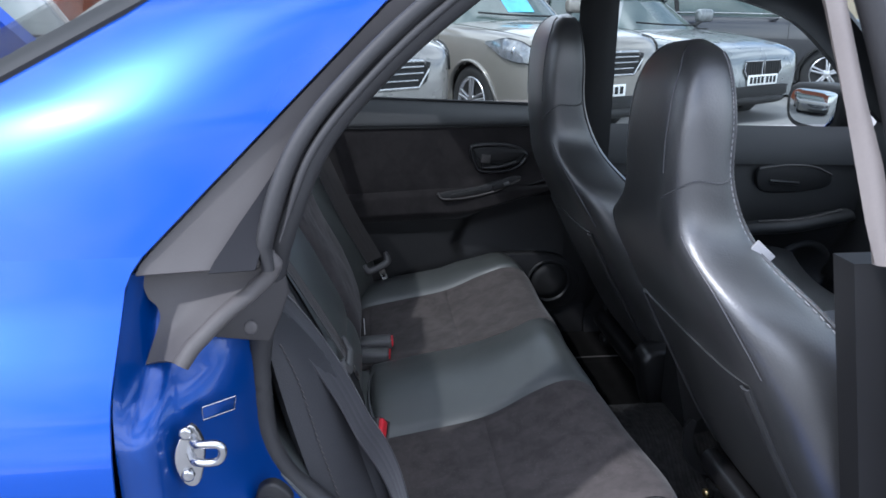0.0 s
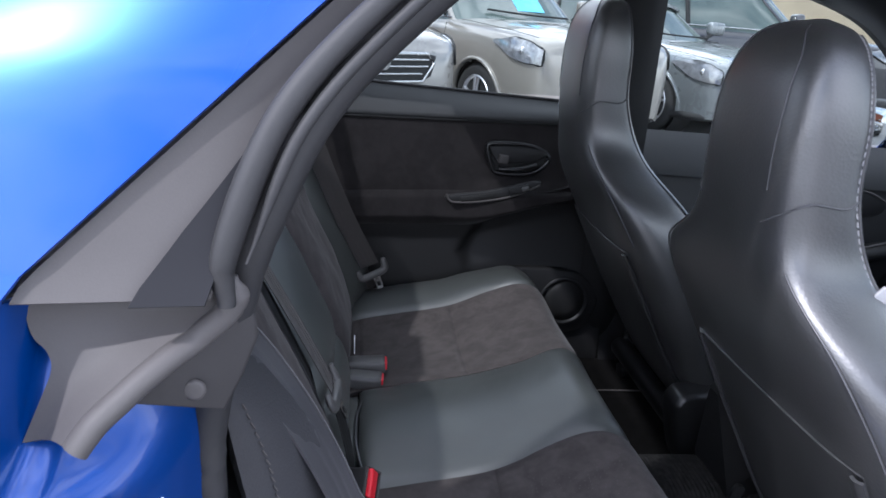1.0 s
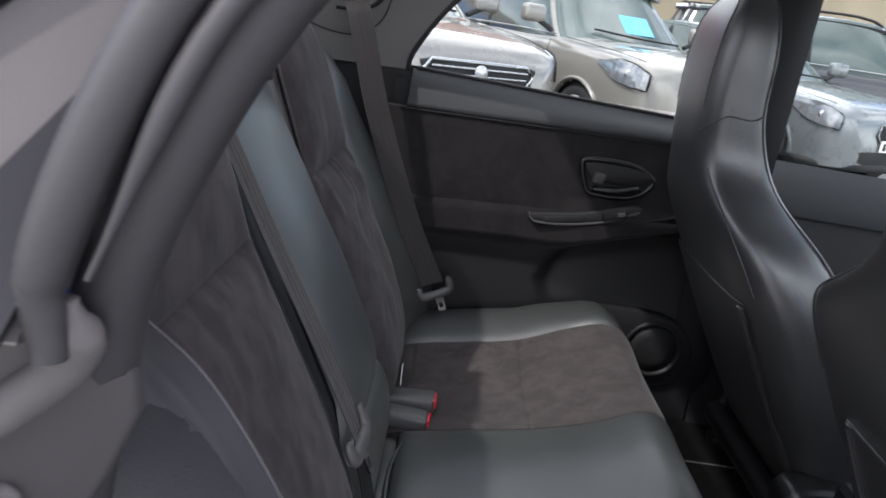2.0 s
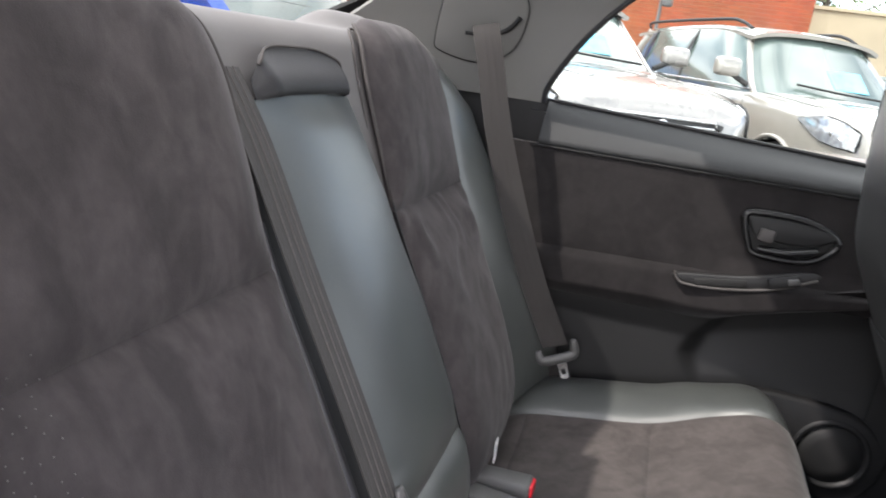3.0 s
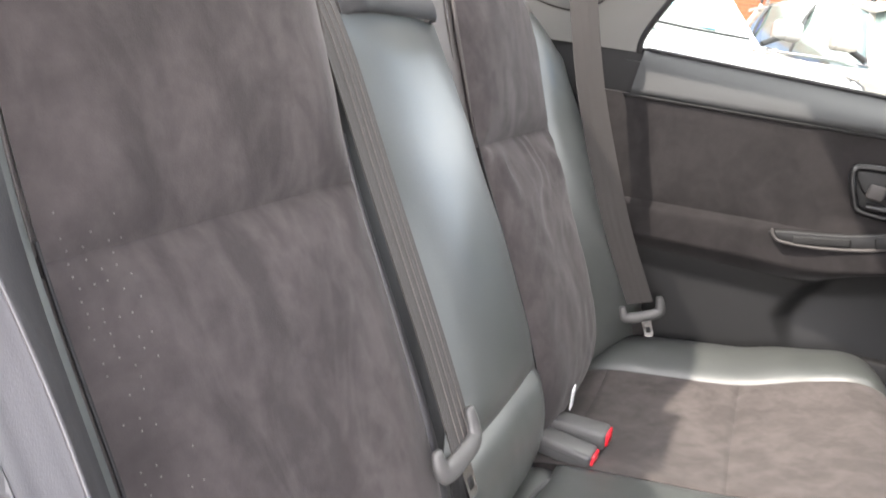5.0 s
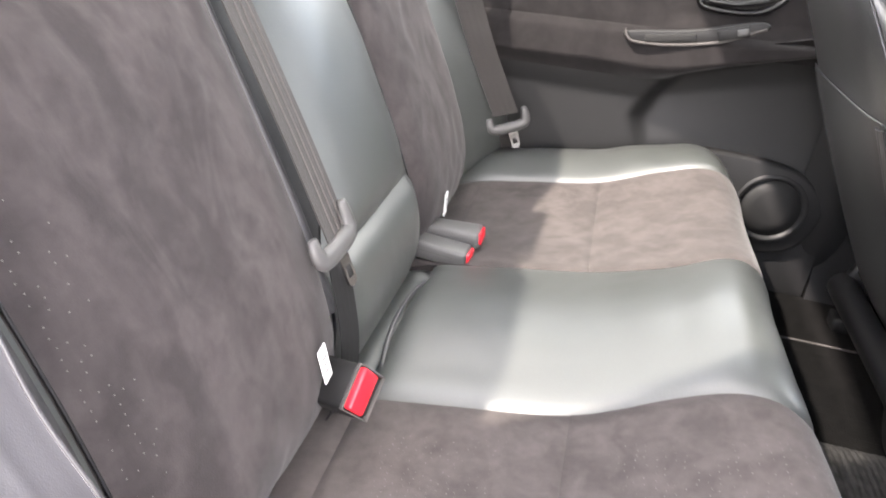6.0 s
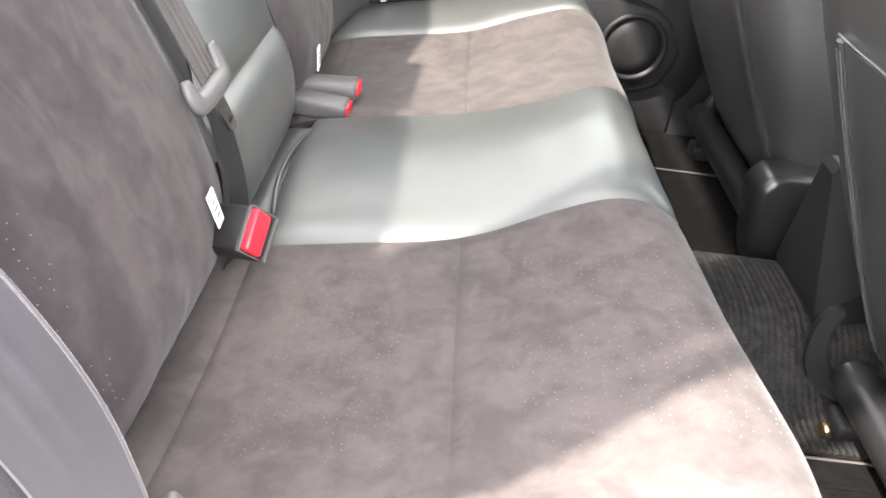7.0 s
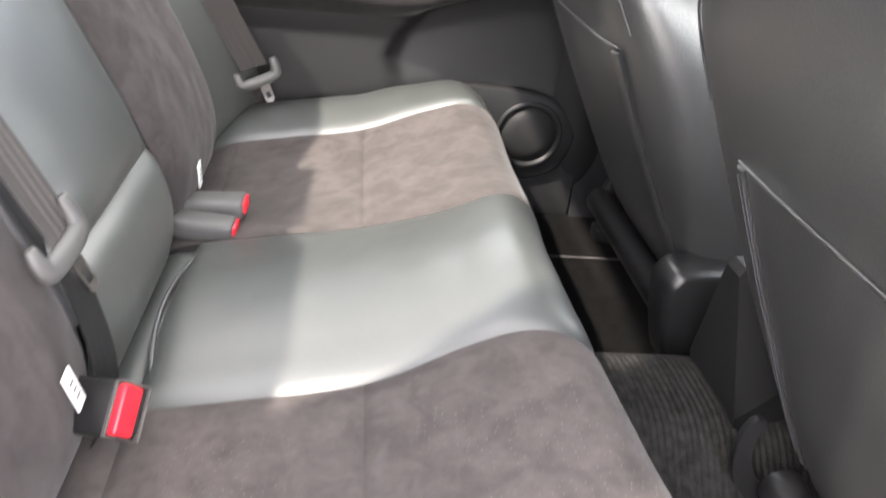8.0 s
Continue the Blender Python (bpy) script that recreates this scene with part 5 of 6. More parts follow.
CV = smooth_outline([(-0.458, 1.055), (-0.425, 1.145), (-0.38, 1.182), (-0.335, 1.168), (-0.293, 1.135), (-0.296, 1.09), (-0.32, 1.045), (-0.375, 1.018), (-0.45, 1.03)])
part("cover", plate(CV, pil_lay, 0.004, 0.002), PILLAR, cover)
part("gap", tube([pil_lay(a, b, 0.0) for a, b in CV + CV[:1]], 0.0022, 6, smooth_path=False), BLACK, cover, "dark gap line")
part("slot", tube([pil_lay(-0.402, 1.069, 0.006), pil_lay(-0.36, 1.070, 0.006), pil_lay(-0.325, 1.083, 0.006), pil_lay(-0.303, 1.106, 0.006)], 0.005, 8), BLACK, cover, "curved dark belt slot")

# ---- buckles ----
def buckle(at, rz, tilt, label, roll=0):
    th = thing("belt_buckle", at, label, "belt buckle", group="belt buckles")
    m = pose(*at, roll, tilt, rz)
    b = rbox((0.098, 0.040, 0.027), (0, 0, 0), (0, 0, 0), 0.006, 3)
    bmesh.ops.transform(b, matrix=m, verts=b.verts)
    part("casing", b, GREYPL, th)
    b = rbox((0.006, 0.031, 0.017), (0.049, 0, 0.002), (0, 0, 0), 0.002)
    bmesh.ops.transform(b, matrix=m, verts=b.verts)
    part("press_button", b, RED, th, "red press button")
    b = rbox((0.07, 0.040, 0.0015), (-0.005, 0, 0.002), (0, 0, 0), 0.0005)
    bmesh.ops.transform(b, matrix=m, verts=b.verts)
    part("split_line", b, BLACK, th)
    return th


buckle((-0.146, 1.728, 0.440), -2, -4, "grey seat-belt buckle with a red button, lying on the seat")
buckle((-0.154, 1.685, 0.430), -4, 2, "grey seat-belt buckle with a red button, beside its twin")
nb = thing("belt_buckle", (-0.12, 1.285, 0.45), "dark upright seat-belt buckle with a red button", "belt buckle", group="belt buckles")
m = axes((-0.129 - 0.865 * 0.038, 1.27 + 0.411 * 0.038, 0.478 - 0.288 * 0.038), (0.865, -0.411, 0.288), (-0.513, 1.431, 0.788))


def set_in(bm):
    bmesh.ops.transform(bm, matrix=m, verts=bm.verts)
    return bm


part("casing", set_in(rbox((0.080, 0.037, 0.046), (-0.004, 0, 0), (0, 0, 0), 0.005, 3)), TRIM, nb)
rimb = bmesh.new()
for at, size in (((0.037, 0.0175, 0), (0.006, 0.0028, 0.046)), ((0.036, -0.0178, 0), (0.004, 0.0016, 0.046)), ((0.037, 0, 0.0221), (0.006, 0.037, 0.0020)), ((0.036, 0, -0.0222), (0.004, 0.037, 0.0016))):
    rimb = rbox(size, at, (0, 0, 0), 0.0013, 2, rimb)
part("mouth_rim", set_in(rimb), SASH, nb, "grey rim round the mouth")
part("press_button", set_in(rbox((0.009, 0.0265, 0.041), (0.0385, -0.0040, 0), (0, 0, 12), 0.003, 3)), RED, nb, "red press button")
part("slot", set_in(rbox((0.004, 0.007, 0.036), (0.0365, 0.0115, 0), (0, 0, 0), 0.001)), BLACK, nb)

# floor mats
def floor_mat(x0, x1, y0, y1, label):
    th = thing("floor_mat", ((x0 + x1) / 2, (y0 + y1) / 2, 0.25), label, "floor mat", group="floor mats")
    # the pad's near-black colour carries the footwell's shade too
    part("carpet_pad", skin(lambda u, v: Vector((lerp(x0, x1, u), lerp(y0, y1, v), 0.262 + 0.0009 * math.sin(v * (y1 - y0) * 900) * (1 if v < 0.9 else 0))), 20, 160, 0.008), CARPET, th, "carpet pad in the shade-darkened carpet")
    part("edging", tube([(x0, y0, 0.264), (x1, y0, 0.264), (x1, y1, 0.264), (x0, y1, 0.264), (x0, y0, 0.264)], 0.0022, 6, smooth_path=False), SASH, th, "pale bound edge")
floor_mat(0.30, 0.68, 0.95, 1.272, "shade-darkened carpet floor mat with a pale bound edge")
floor_mat(0.30, 0.68, 1.64, 1.955, "shade-darkened carpet floor mat with a pale bound edge")


def tunnel_z(y):
    return 0.25 + 0.085 * math.exp(-((y - YC) / 0.12) ** 4)


runner = skin(lambda u, v: Vector((lerp(0.27, 0.66, u), lerp(1.29, 1.585, v), tunnel_z(lerp(1.29, 1.585, v)) + 0.006 + 0.0008 * math.sin(u * 0.39 * 740) + 0.0012 * noise.noise(Vector((u * 40, v * 60, 0))))), 290, 40, 0.006)
solo("tunnel_carpet", runner, RIBBED, "worn grey ribbed carpet over the centre tunnel", "carpet", kind="structure")

# ---- outside: ground, walls, parked cars ----
ASPHALT = mat("asphalt", (0.235, 0.231, 0.223), 0.9, var=0.14, scale=14, fine=160, bump=0.5, bump_dist=0.004)
solo("ground", skin(lambda u, v: Vector((lerp(-400, 400, u), lerp(-400, 400, v), 0.0)), 8, 8, 0.1), ASPHALT, "pale worn asphalt of a car park", "ground", kind="structure")


def brick_mat(name, c1, c2, mortar):
    m = bpy.data.materials.new(name)
    m.use_nodes = True
    n, l = m.node_tree.nodes, m.node_tree.links
    b = n["Principled BSDF"]
    tc, mp, br, nz, mx = n.new("ShaderNodeTexCoord"), n.new("ShaderNodeMapping"), n.new("ShaderNodeTexBrick"), n.new("ShaderNodeTexNoise"), n.new("ShaderNodeMixRGB")
    mp.inputs["Rotation"].default_value = (radians(90), 0, 0)
    l.new(tc.outputs["Object"], mp.inputs[0])
    l.new(mp.outputs[0], br.inputs[0])
    br.inputs["Color1"].default_value, br.inputs["Color2"].default_value, br.inputs["Mortar"].default_value = (*c1, 1), (*c2, 1), (*mortar, 1)
    br.inputs["Scale"].default_value, br.inputs["Mortar Size"].default_value = 1.0, 0.006
    br.inputs["Brick Width"].default_value, br.inputs["Row Height"].default_value = 0.225, 0.075
    nz.inputs["Scale"].default_value = 1.4
    l.new(tc.outputs["Object"], nz.inputs[0])
    mx.blend_type = "MULTIPLY"
    mx.inputs[0].default_value = 0.5
    l.new(br.outputs[0], mx.inputs[1])
    l.new(nz.outputs["Color"], mx.inputs[2])
    l.new(mx.outputs[0], b.inputs["Base Color"])
    bp = n.new("ShaderNodeBump")
    bp.inputs["Distance"].default_value = 0.01
    l.new(br.outputs["Fac"], bp.inputs["Height"])
    bp.invert = True
    l.new(bp.outputs[0], b.inputs["Normal"])
    b.inputs["Roughness"].default_value = 0.9
    return m


BRICK = brick_mat("orange_brick", (0.30, 0.072, 0.026), (0.24, 0.055, 0.021), (0.25, 0.10, 0.05))
BEIGE = mat("beige_render", (0.31, 0.26, 0.18), 0.9, var=0.15, scale=1, fine=60, bump=0.3, bump_dist=0.004)


def wall(name, a, b, h, material, label):
    a, b = Vector((*a, 0)), Vector((*b, 0))
    d = (b - a)
    bm = rbox((d.length, 0.3, h), (0, 0, h / 2), (0, 0, 0), 0.01)
    bm2 = rbox((d.length + 0.05, 0.4, 0.08), (0, 0, h + 0.04), (0, 0, 0), 0.01)
    ob = solo(name, bm, material, label, "wall", kind="structure", smooth=False)
    ob.matrix_basis = Matrix.Translation((a + b) / 2) @ pose(0, 0, 0, 0, 0, math.degrees(math.atan2(d.y, d.x)))
    cap = new("coping", finish("coping", bm2, BEIGE, False))
    cap.parent = ob
    return ob


wall("wall_brick", (-30, 17), (2.3, 17), 4.7, BRICK, "tall orange brick building wall")
wall("wall_beige", (2.3, 20), (30, 20), 3.05, BEIGE, "sunlit beige rendered boundary wall")
FASCIA = mat("blue_fascia_paint", (0.02, 0.045, 0.30), 0.5, var=0.1, scale=2, fine=40, bump=0.05)
fascia = thing("shop_fascia", (-8.5, 16.8, 3.3), "long plain blue fascia board on the brick wall", "fascia")
part("board", rbox((8.0, 0.12, 0.7), (-8.5, 16.77, 3.66), (0, 0, 0), 0.02), FASCIA, fascia)
part("edging", rbox((8.04, 0.15, 0.05), (-8.5, 16.765, 3.30), (0, 0, 0), 0.01), GREYPL, fascia, "grey lower edging")

BARK = mat("grey_bark", (0.10, 0.085, 0.07), 0.95, var=0.35, scale=9, fine=60, bump=0.7, bump_dist=0.01)
LEAF = mat("spring_leaves", (0.085, 0.13, 0.035), 0.7, var=0.4, scale=1.2, fine=30, bump=0)


def tree(x, y, h, seed):
    """A tapered trunk, a few limbs and a loose crown of single leaves in clumps."""
    rnd = random.Random(seed)
    th = thing("tree", (x, y, 0), "leafy tree in fresh green behind the beige wall", "tree", group="trees behind the wall")
    trunk = tube([(x, y, 0), (x + 0.08, y, h * 0.3), (x - 0.05, y + 0.05, h * 0.6), (x, y, h * 0.9)], lambda t: 0.16 * (1 - 0.8 * t), 10)
    tips = []
    for k in range(11):
        a, z = rnd.uniform(0, 6.28), h * rnd.uniform(0.35, 0.8)
        reach = rnd.uniform(0.7, 1.6)
        tip = Vector((x + reach * math.cos(a), y + reach * math.sin(a), z + rnd.uniform(0.4, 1.1)))
        trunk = tube([(x, y, z), tuple(lerp(Vector((x, y, z)), tip, 0.5) + Vector((0, 0, 0.15))), tuple(tip)], lambda t: 0.05 * (1 - 0.8 * t), 6, trunk)
        tips.append(tip)
    part("trunk", trunk, BARK, th)
    verts, faces = [], []
    for k in range(70):
        c = rnd.choice(tips) + Vector((rnd.gauss(0, 0.45), rnd.gauss(0, 0.45), rnd.gauss(0, 0.35)))
        for _ in range(45):
            p = c + Vector((rnd.gauss(0, 0.2), rnd.gauss(0, 0.2), rnd.gauss(0, 0.16)))
            u = Vector((rnd.uniform(-1, 1), rnd.uniform(-1, 1), rnd.uniform(-1, 1))).normalized()
            w = u.cross(Vector((rnd.uniform(-1, 1), rnd.uniform(-1, 1), rnd.uniform(-1, 1)))).normalized()
            n = len(verts)
            verts += [p - u * 0.06, p + w * 0.03, p + u * 0.06, p - w * 0.03]
            faces.append((n, n + 1, n + 2, n + 3))
    me = bpy.data.meshes.new("crown")
    me.from_pydata(verts, [], faces)
    me.materials.append(LEAF)
    crown = new("crown", me)
    crown.parent = th
    crown.matrix_parent_inverse = th.matrix_basis.inverted()
    tagged(crown, "loose crown of small green leaves", kind="stuff")


for k, (x, y, h) in enumerate(((3.6, 23.5, 5.0), (6.4, 24.0, 5.6), (9.5, 23.6, 4.8), (13.0, 24.2, 5.4))):
    tree(x, y, h, 30 + k)

GLASS_DARK = mat("car_glass", (0.075, 0.098, 0.09), 0.08, var=0.2, scale=2, fine=4, bump=0, coat=0.4)
TYRE = mat("tyre", (0.02, 0.02, 0.02), 0.8, var=0.2, fine=200, bump=0.3)
ALLOY = mat("alloy", (0.55, 0.55, 0.56), 0.3, metal=0.9, var=0.1, bump=0)
LAMP = mat("headlamp_lens", (0.20, 0.205, 0.215), 0.08, metal=0.5, var=0.5, scale=22, fine=60, bump=0, coat=1.0)
YELLOW = mat("number_plate", (0.85, 0.85, 0.82), 0.5, var=0.03, bump=0)
POSTER = mat("blue_windscreen_sticker", (0.12, 0.45, 0.62), 0.5, var=0.3, scale=12, bump=0)


def smooth_of(pts):
    """A smooth function through (key, value) pairs."""
    q = spline([(k, 0, v) for k, v in pts], 8)
    k, v = [p.x for p in q], [p.z for p in q]
    return lambda x: float(np.interp(x, k, v))


def parked_car(m, paint, length=4.5, width=1.8, height=1.5, tall=False, label="", sticker=False, cowl=1.0, brow=0.86, hex_grille=True, cladding=False):
    """A parked car, nose along +x of its own frame, standing on z = 0."""
    car = thing("parked_car", m.translation, label, "car", group="parked cars")

    def put(name, bm, material, parent=car, lab="", smooth=True):
        bmesh.ops.transform(bm, matrix=m, verts=bm.verts)
        return part(name, bm, material, parent, lab, smooth)
    L, W, H = length / 2, width / 2, height
    rear = -L + (0.16 if tall else 0.55)
    belt = cowl + 0.02
    axle, back_axle, tyre_r = L - 0.90, -L + 0.88, 0.345 if tall else 0.325
    half = smooth_of([(-L, W * 0.72), (-L + 0.08, W * 0.86), (-L + 0.35, W * 0.95), (-1.0, W), (0.3, W), (L - 0.9, W * 0.995), (L - 0.45, W * 0.965), (L - 0.20, W * 0.90), (L - 0.07, W * 0.81), (L, W * 0.66)])
    top = smooth_of([(-L, brow - 0.10), (-L + 0.08, belt), (-L + 0.5, belt + 0.06), (-0.8, belt + 0.03), (L - 1.45, cowl), (L - 1.0, lerp(cowl, brow, 0.38) + 0.02), (L - 0.5, lerp(cowl, brow, 0.72) + 0.02), (L - 0.16, brow), (L - 0.05, brow - 0.06), (L, brow - 0.16)])
    low = smooth_of([(-L, 0.40), (-L + 0.15, 0.26), (-1.2, 0.22), (L - 1.2, 0.22), (L - 0.15, 0.22), (L, 0.27)])

    def flank(x, z):
        """Half width of the side at that height: tucked sill, full waist, shoulder turning in."""
        t = top(x)
        q = max(0, min(1, (z - low(x)) / max(0.05, t - low(x))))
        return half(x) * (0.93 + 0.075 * math.sin(q * 2.3) - 0.03 * q ** 5)

    # shell with its wheel openings left out
    bm = bmesh.new()
    nx, nv = 110, 46
    grid = []
    for i in range(nx + 1):
        x = lerp(-L, L, i / nx)
        row = []
        for j in range(nv + 1):
            a = lerp(-1, 1, j / nv)
            k, sg = abs(a), 1 if a > 0 else -1
            if k > 0.42:
                z = lerp(low(x), top(x) - 0.045, (1 - k) / 0.58)
                row.append(bm.verts.new((x, sg * flank(x, z), z)))
            else:
                q = k / 0.42
                y = flank(x, top(x) - 0.045) * q
                crease = 0.014 * math.exp(-((abs(y) - W * 0.62) / 0.05) ** 2) * step(L - 1.5, L - 1.2, x) * step(L, L - 0.3, x)
                row.append(bm.verts.new((x, sg * y, top(x) + 0.022 * (1 - q * q) - 0.045 * q ** 5 + crease)))
        grid.append(row)
    for i in range(nx):
        for j in range(nv):
            f = (grid[i][j], grid[i + 1][j], grid[i + 1][j + 1], grid[i][j + 1])
            c = sum((v.co for v in f), Vector()) / 4
            if abs(c.y) > W * 0.6 and min((c.x - wx) ** 2 + (c.z - tyre_r) ** 2 for wx in (axle, back_axle)) < 0.375 ** 2:
                continue
            bm.faces.new(f)
    bm.faces.new(grid[0])
    bm.faces.new(grid[-1][::-1])
    shell = put("body", bm, paint)

    # glasshouse: screens and side windows, then the painted roof and pillars
    roof_z = smooth_of([(rear - 0.05, H - 0.14), (rear + 0.25, H - 0.05), (-0.6, H), (L - 2.3, H - 0.02), (L - 2.0, H - 0.07)])
    back_top = rear + (0.22 if tall else 0.55)

    def cabin(u, v, out=0.0):
        a = v * 2 * math.pi
        n = 2 / 7
        c, s = math.cos(a), math.sin(a)
        cc, ss = math.copysign(abs(c) ** n, c), math.copysign(abs(s) ** n, s)
        bow = 0.10 * (1 - ss * ss) * (1 if c > 0 else -0.6)
        x0, x1 = lerp(rear - 0.04, back_top, u), lerp(L - 1.38, L - 2.02, u ** 0.9)
        w = lerp(W * 0.93, W * 0.70, u ** 1.25) + out
        x = (x0 + x1) / 2 + ((x1 - x0) / 2 + out) * cc + bow
        return Vector((x, w * ss, lerp(belt - 0.06, roof_z(x) - 0.01, u)))
    put("greenhouse", skin(cabin, 10, 96, 0.01), GLASS_DARK, lab="dark window glass")
    put("roof", skin(lambda u, v: Vector((lerp(back_top - 0.10, L - 1.93 + 0.07 * (1 - (2 * v - 1) ** 2), u), lerp(-1, 1, v) * W * 0.735, roof_z(lerp(back_top - 0.10, L - 1.93, u)) + 0.035 * math.sin(v * math.pi) - 0.04 * abs(2 * v - 1) ** 6)), 24, 20, 0.035), paint)
    for s in (-1, 1):
        corner = 0.125 if s > 0 else 0.875
        hind = 0.375 if s > 0 else 0.625
        put("pillar", tube([cabin(q, corner, 0.004) for q in np.linspace(0, 1, 8)], 0.034, 8, per=3, flat=0.7), paint, shell)
        put("pillar", tube([cabin(q, hind, 0.0) for q in np.linspace(0, 1, 8)], 0.065, 8, per=3, flat=0.8), paint, shell)
        for px, rad in ((lerp(L - 1.7, rear, 0.40), 0.030), (lerp(L - 1.7, rear, 0.74), 0.026)):
            put("pillar", tube([(px, s * (W * 0.925 + 0.008), belt - 0.03), (px - 0.05, s * (W * 0.84 + 0.006), lerp(belt, H, 0.55)), (px - 0.10, s * (W * 0.70 + 0.012), H - 0.05)], rad, 6, flat=0.5, up=(0, 1, 0)), BLACK, shell)
        put("window_trim", tube([(L - 1.42, s * W * 0.945, belt - 0.015), (0, s * W * 0.965, belt + 0.012), (rear + 0.12, s * W * 0.945, belt + 0.03)], 0.009, 6), CHROME if tall else BLACK, shell)
        if tall:
            put("roof_rail", tube([(back_top, s * W * 0.63, H - 0.02), (back_top + 0.15, s * W * 0.64, H + 0.045), (-0.3, s * W * 0.64, H + 0.06), (L - 2.35, s * W * 0.63, H + 0.035), (L - 2.15, s * W * 0.62, H - 0.03)], 0.017, 8), BLACK, shell, "dark roof rail")
        mx_ = L - 1.62
        mirror_ = put("door_mirror", rbox((0.12, 0.25, 0.165), (mx_, s * (W + 0.12), belt + 0.150), (0, 0, s * -8), 0.045, 4), paint, shell, "rounded door mirror in body colour")
        put("foot", tube([(mx_ + 0.02, s * (W * 0.90), belt + 0.02), (mx_ + 0.01, s * (W + 0.06), belt + 0.09)], 0.025, 8, smooth_path=False), BLACK, mirror_)

        # swept headlamp: dark housing, clear lens, round projector
        def lamp(u, v, out):
            x = lerp(L - 0.62, L - 0.10, v)
            mid_z = top(x) - 0.115 - 0.02 * v
            tall_ = 0.014 + 0.075 * step(0.0, 0.55, v) * (1 - 0.35 * step(0.75, 1.0, v))
            z = mid_z + lerp(-1, 1, u) * tall_
            y = flank(x, min(z, top(x) - 0.05))
            turn = Vector((0.5 + 0.5 * v, 1.0 - 0.5 * v, 0.1)).normalized()
            return Vector((x + turn.x * out, s * (y + turn.y * out), z))
        hl = put("headlamp", skin(lambda u, v: lamp(u, v, 0.012), 8, 20, 0.03), LAMP, shell, "clear swept headlamp")
        put("bezel", tube([lamp(0, v, 0.013) for v in np.linspace(0, 1, 10)] + [lamp(1, v, 0.013) for v in np.linspace(1, 0, 10)] + [lamp(0, 0, 0.013)], 0.010, 6, per=2), BLACK, hl)
        put("projector", lathe([(0.050, 0), (0.050, 0.02), (0.036, 0.028), (0.001, 0.020)], lamp(0.5, 0.70, 0.004), (0.8, s * 0.45, 0), 18), CHROME, hl, "round projector lens")
        pocket_ = put("fog_recess", plate(smooth_outline([(-0.17, -0.05), (-0.10, 0.07), (0.10, 0.075), (0.15, -0.02), (0.08, -0.085), (-0.12, -0.085)]), lambda a, b, d: (L - 0.10 - 0.55 * max(0, a + 0.1) - 0.06 + 0.035 + d, s * (W * 0.70 + a * 0.8), 0.43 + b), 0.02, 0.006), BLACK, shell)
        put("fog_lamp", lathe([(0.042, 0), (0.042, 0.012), (0.025, 0.02), (0.001, 0.02)], (L - 0.105, s * W * 0.69, 0.435), (1, s * 0.4, 0), 14), LAMP, pocket_)
        for wx in (axle, back_axle):
            ring = [(wx + 0.385 * math.cos(q), s * (flank(wx + 0.385 * math.cos(q), tyre_r + 0.385 * math.sin(q)) + 0.002), tyre_r + 0.385 * math.sin(q)) for q in np.linspace(-0.25, math.pi + 0.25, 22)]
            put("arch_lip", tube(ring, 0.030, 8, per=2, flat=0.6), BLACK if cladding else paint, shell)
            put("wheel_well", lathe([(0.40, -0.32), (0.40, -0.04), (0.385, -0.03), (0.375, -0.30), (0.01, -0.31)], (wx, s * W * 0.97, tyre_r), (0, s, 0), 28), BLACK, shell)
            wy = s * (W * 0.965)
            tyre = put("wheel", lathe([(0.20, -0.2), (tyre_r - 0.01, -0.2), (tyre_r, -0.17), (tyre_r, -0.025), (tyre_r - 0.015, -0.004), (tyre_r - 0.06, 0.006), (0.235, 0.004), (0.222, -0.02)], (wx, wy, tyre_r), (0, s, 0), 36), TYRE, car, "black tyre on a spoked alloy rim")
            rim = lathe([(0.236, -0.03), (0.236, 0.004), (0.222, 0.010), (0.208, -0.03)], (wx, wy, tyre_r), (0, s, 0), 36)
            for k in range(5):
                for da in (-0.13, 0.13):
                    a = k * 2 * math.pi / 5 + 0.3
                    rim = tube([(wx + 0.05 * math.cos(a + da * 2), wy + s * 0.006, tyre_r + 0.05 * math.sin(a + da * 2)), (wx + 0.216 * math.cos(a + da), wy - s * 0.006, tyre_r + 0.216 * math.sin(a + da))], 0.017, 6, rim, smooth_path=False)
            rim = lathe([(0.062, -0.03), (0.062, 0.004), (0.045, 0.012), (0.001, 0.014)], (wx, wy, tyre_r), (0, s, 0), 18, rim)
            put("rim", rim, ALLOY, tyre)
            put("brake_disc", lathe([(0.15, -0.06), (0.15, -0.05), (0.001, -0.05)], (wx, wy, tyre_r), (0, s, 0), 24), TYRE, tyre)
        # shut lines of bonnet and doors
        put("shut_line", tube([(x, s * (flank(x, top(x) - 0.045) * 0.90), top(x) + 0.035 * (1 - 0.81) - 0.012) for x in np.linspace(L - 1.35, L - 0.22, 12)], 0.003, 5, per=2), BLACK, shell)
        for px in (L - 1.48, lerp(L - 1.7, rear, 0.40)):
            put("shut_line", tube([(px, s * (flank(px, z) + 0.001), z) for z in np.linspace(0.30, belt - 0.06, 8)], 0.003, 5, per=2), BLACK, shell)
    # grille, badge, intake, plate
    face = lambda y, z, d: (L + 0.006 - 0.04 * (abs(y) / W) ** 2 - 0.25 * max(0, z - brow + 0.165) + d, y, z)
    gz = brow - 0.235
    if hex_grille:
        outline = [(-0.47, gz + 0.03), (-0.41, gz + 0.10), (0.41, gz + 0.10), (0.47, gz + 0.03), (0.36, gz - 0.11), (-0.36, gz - 0.11)]
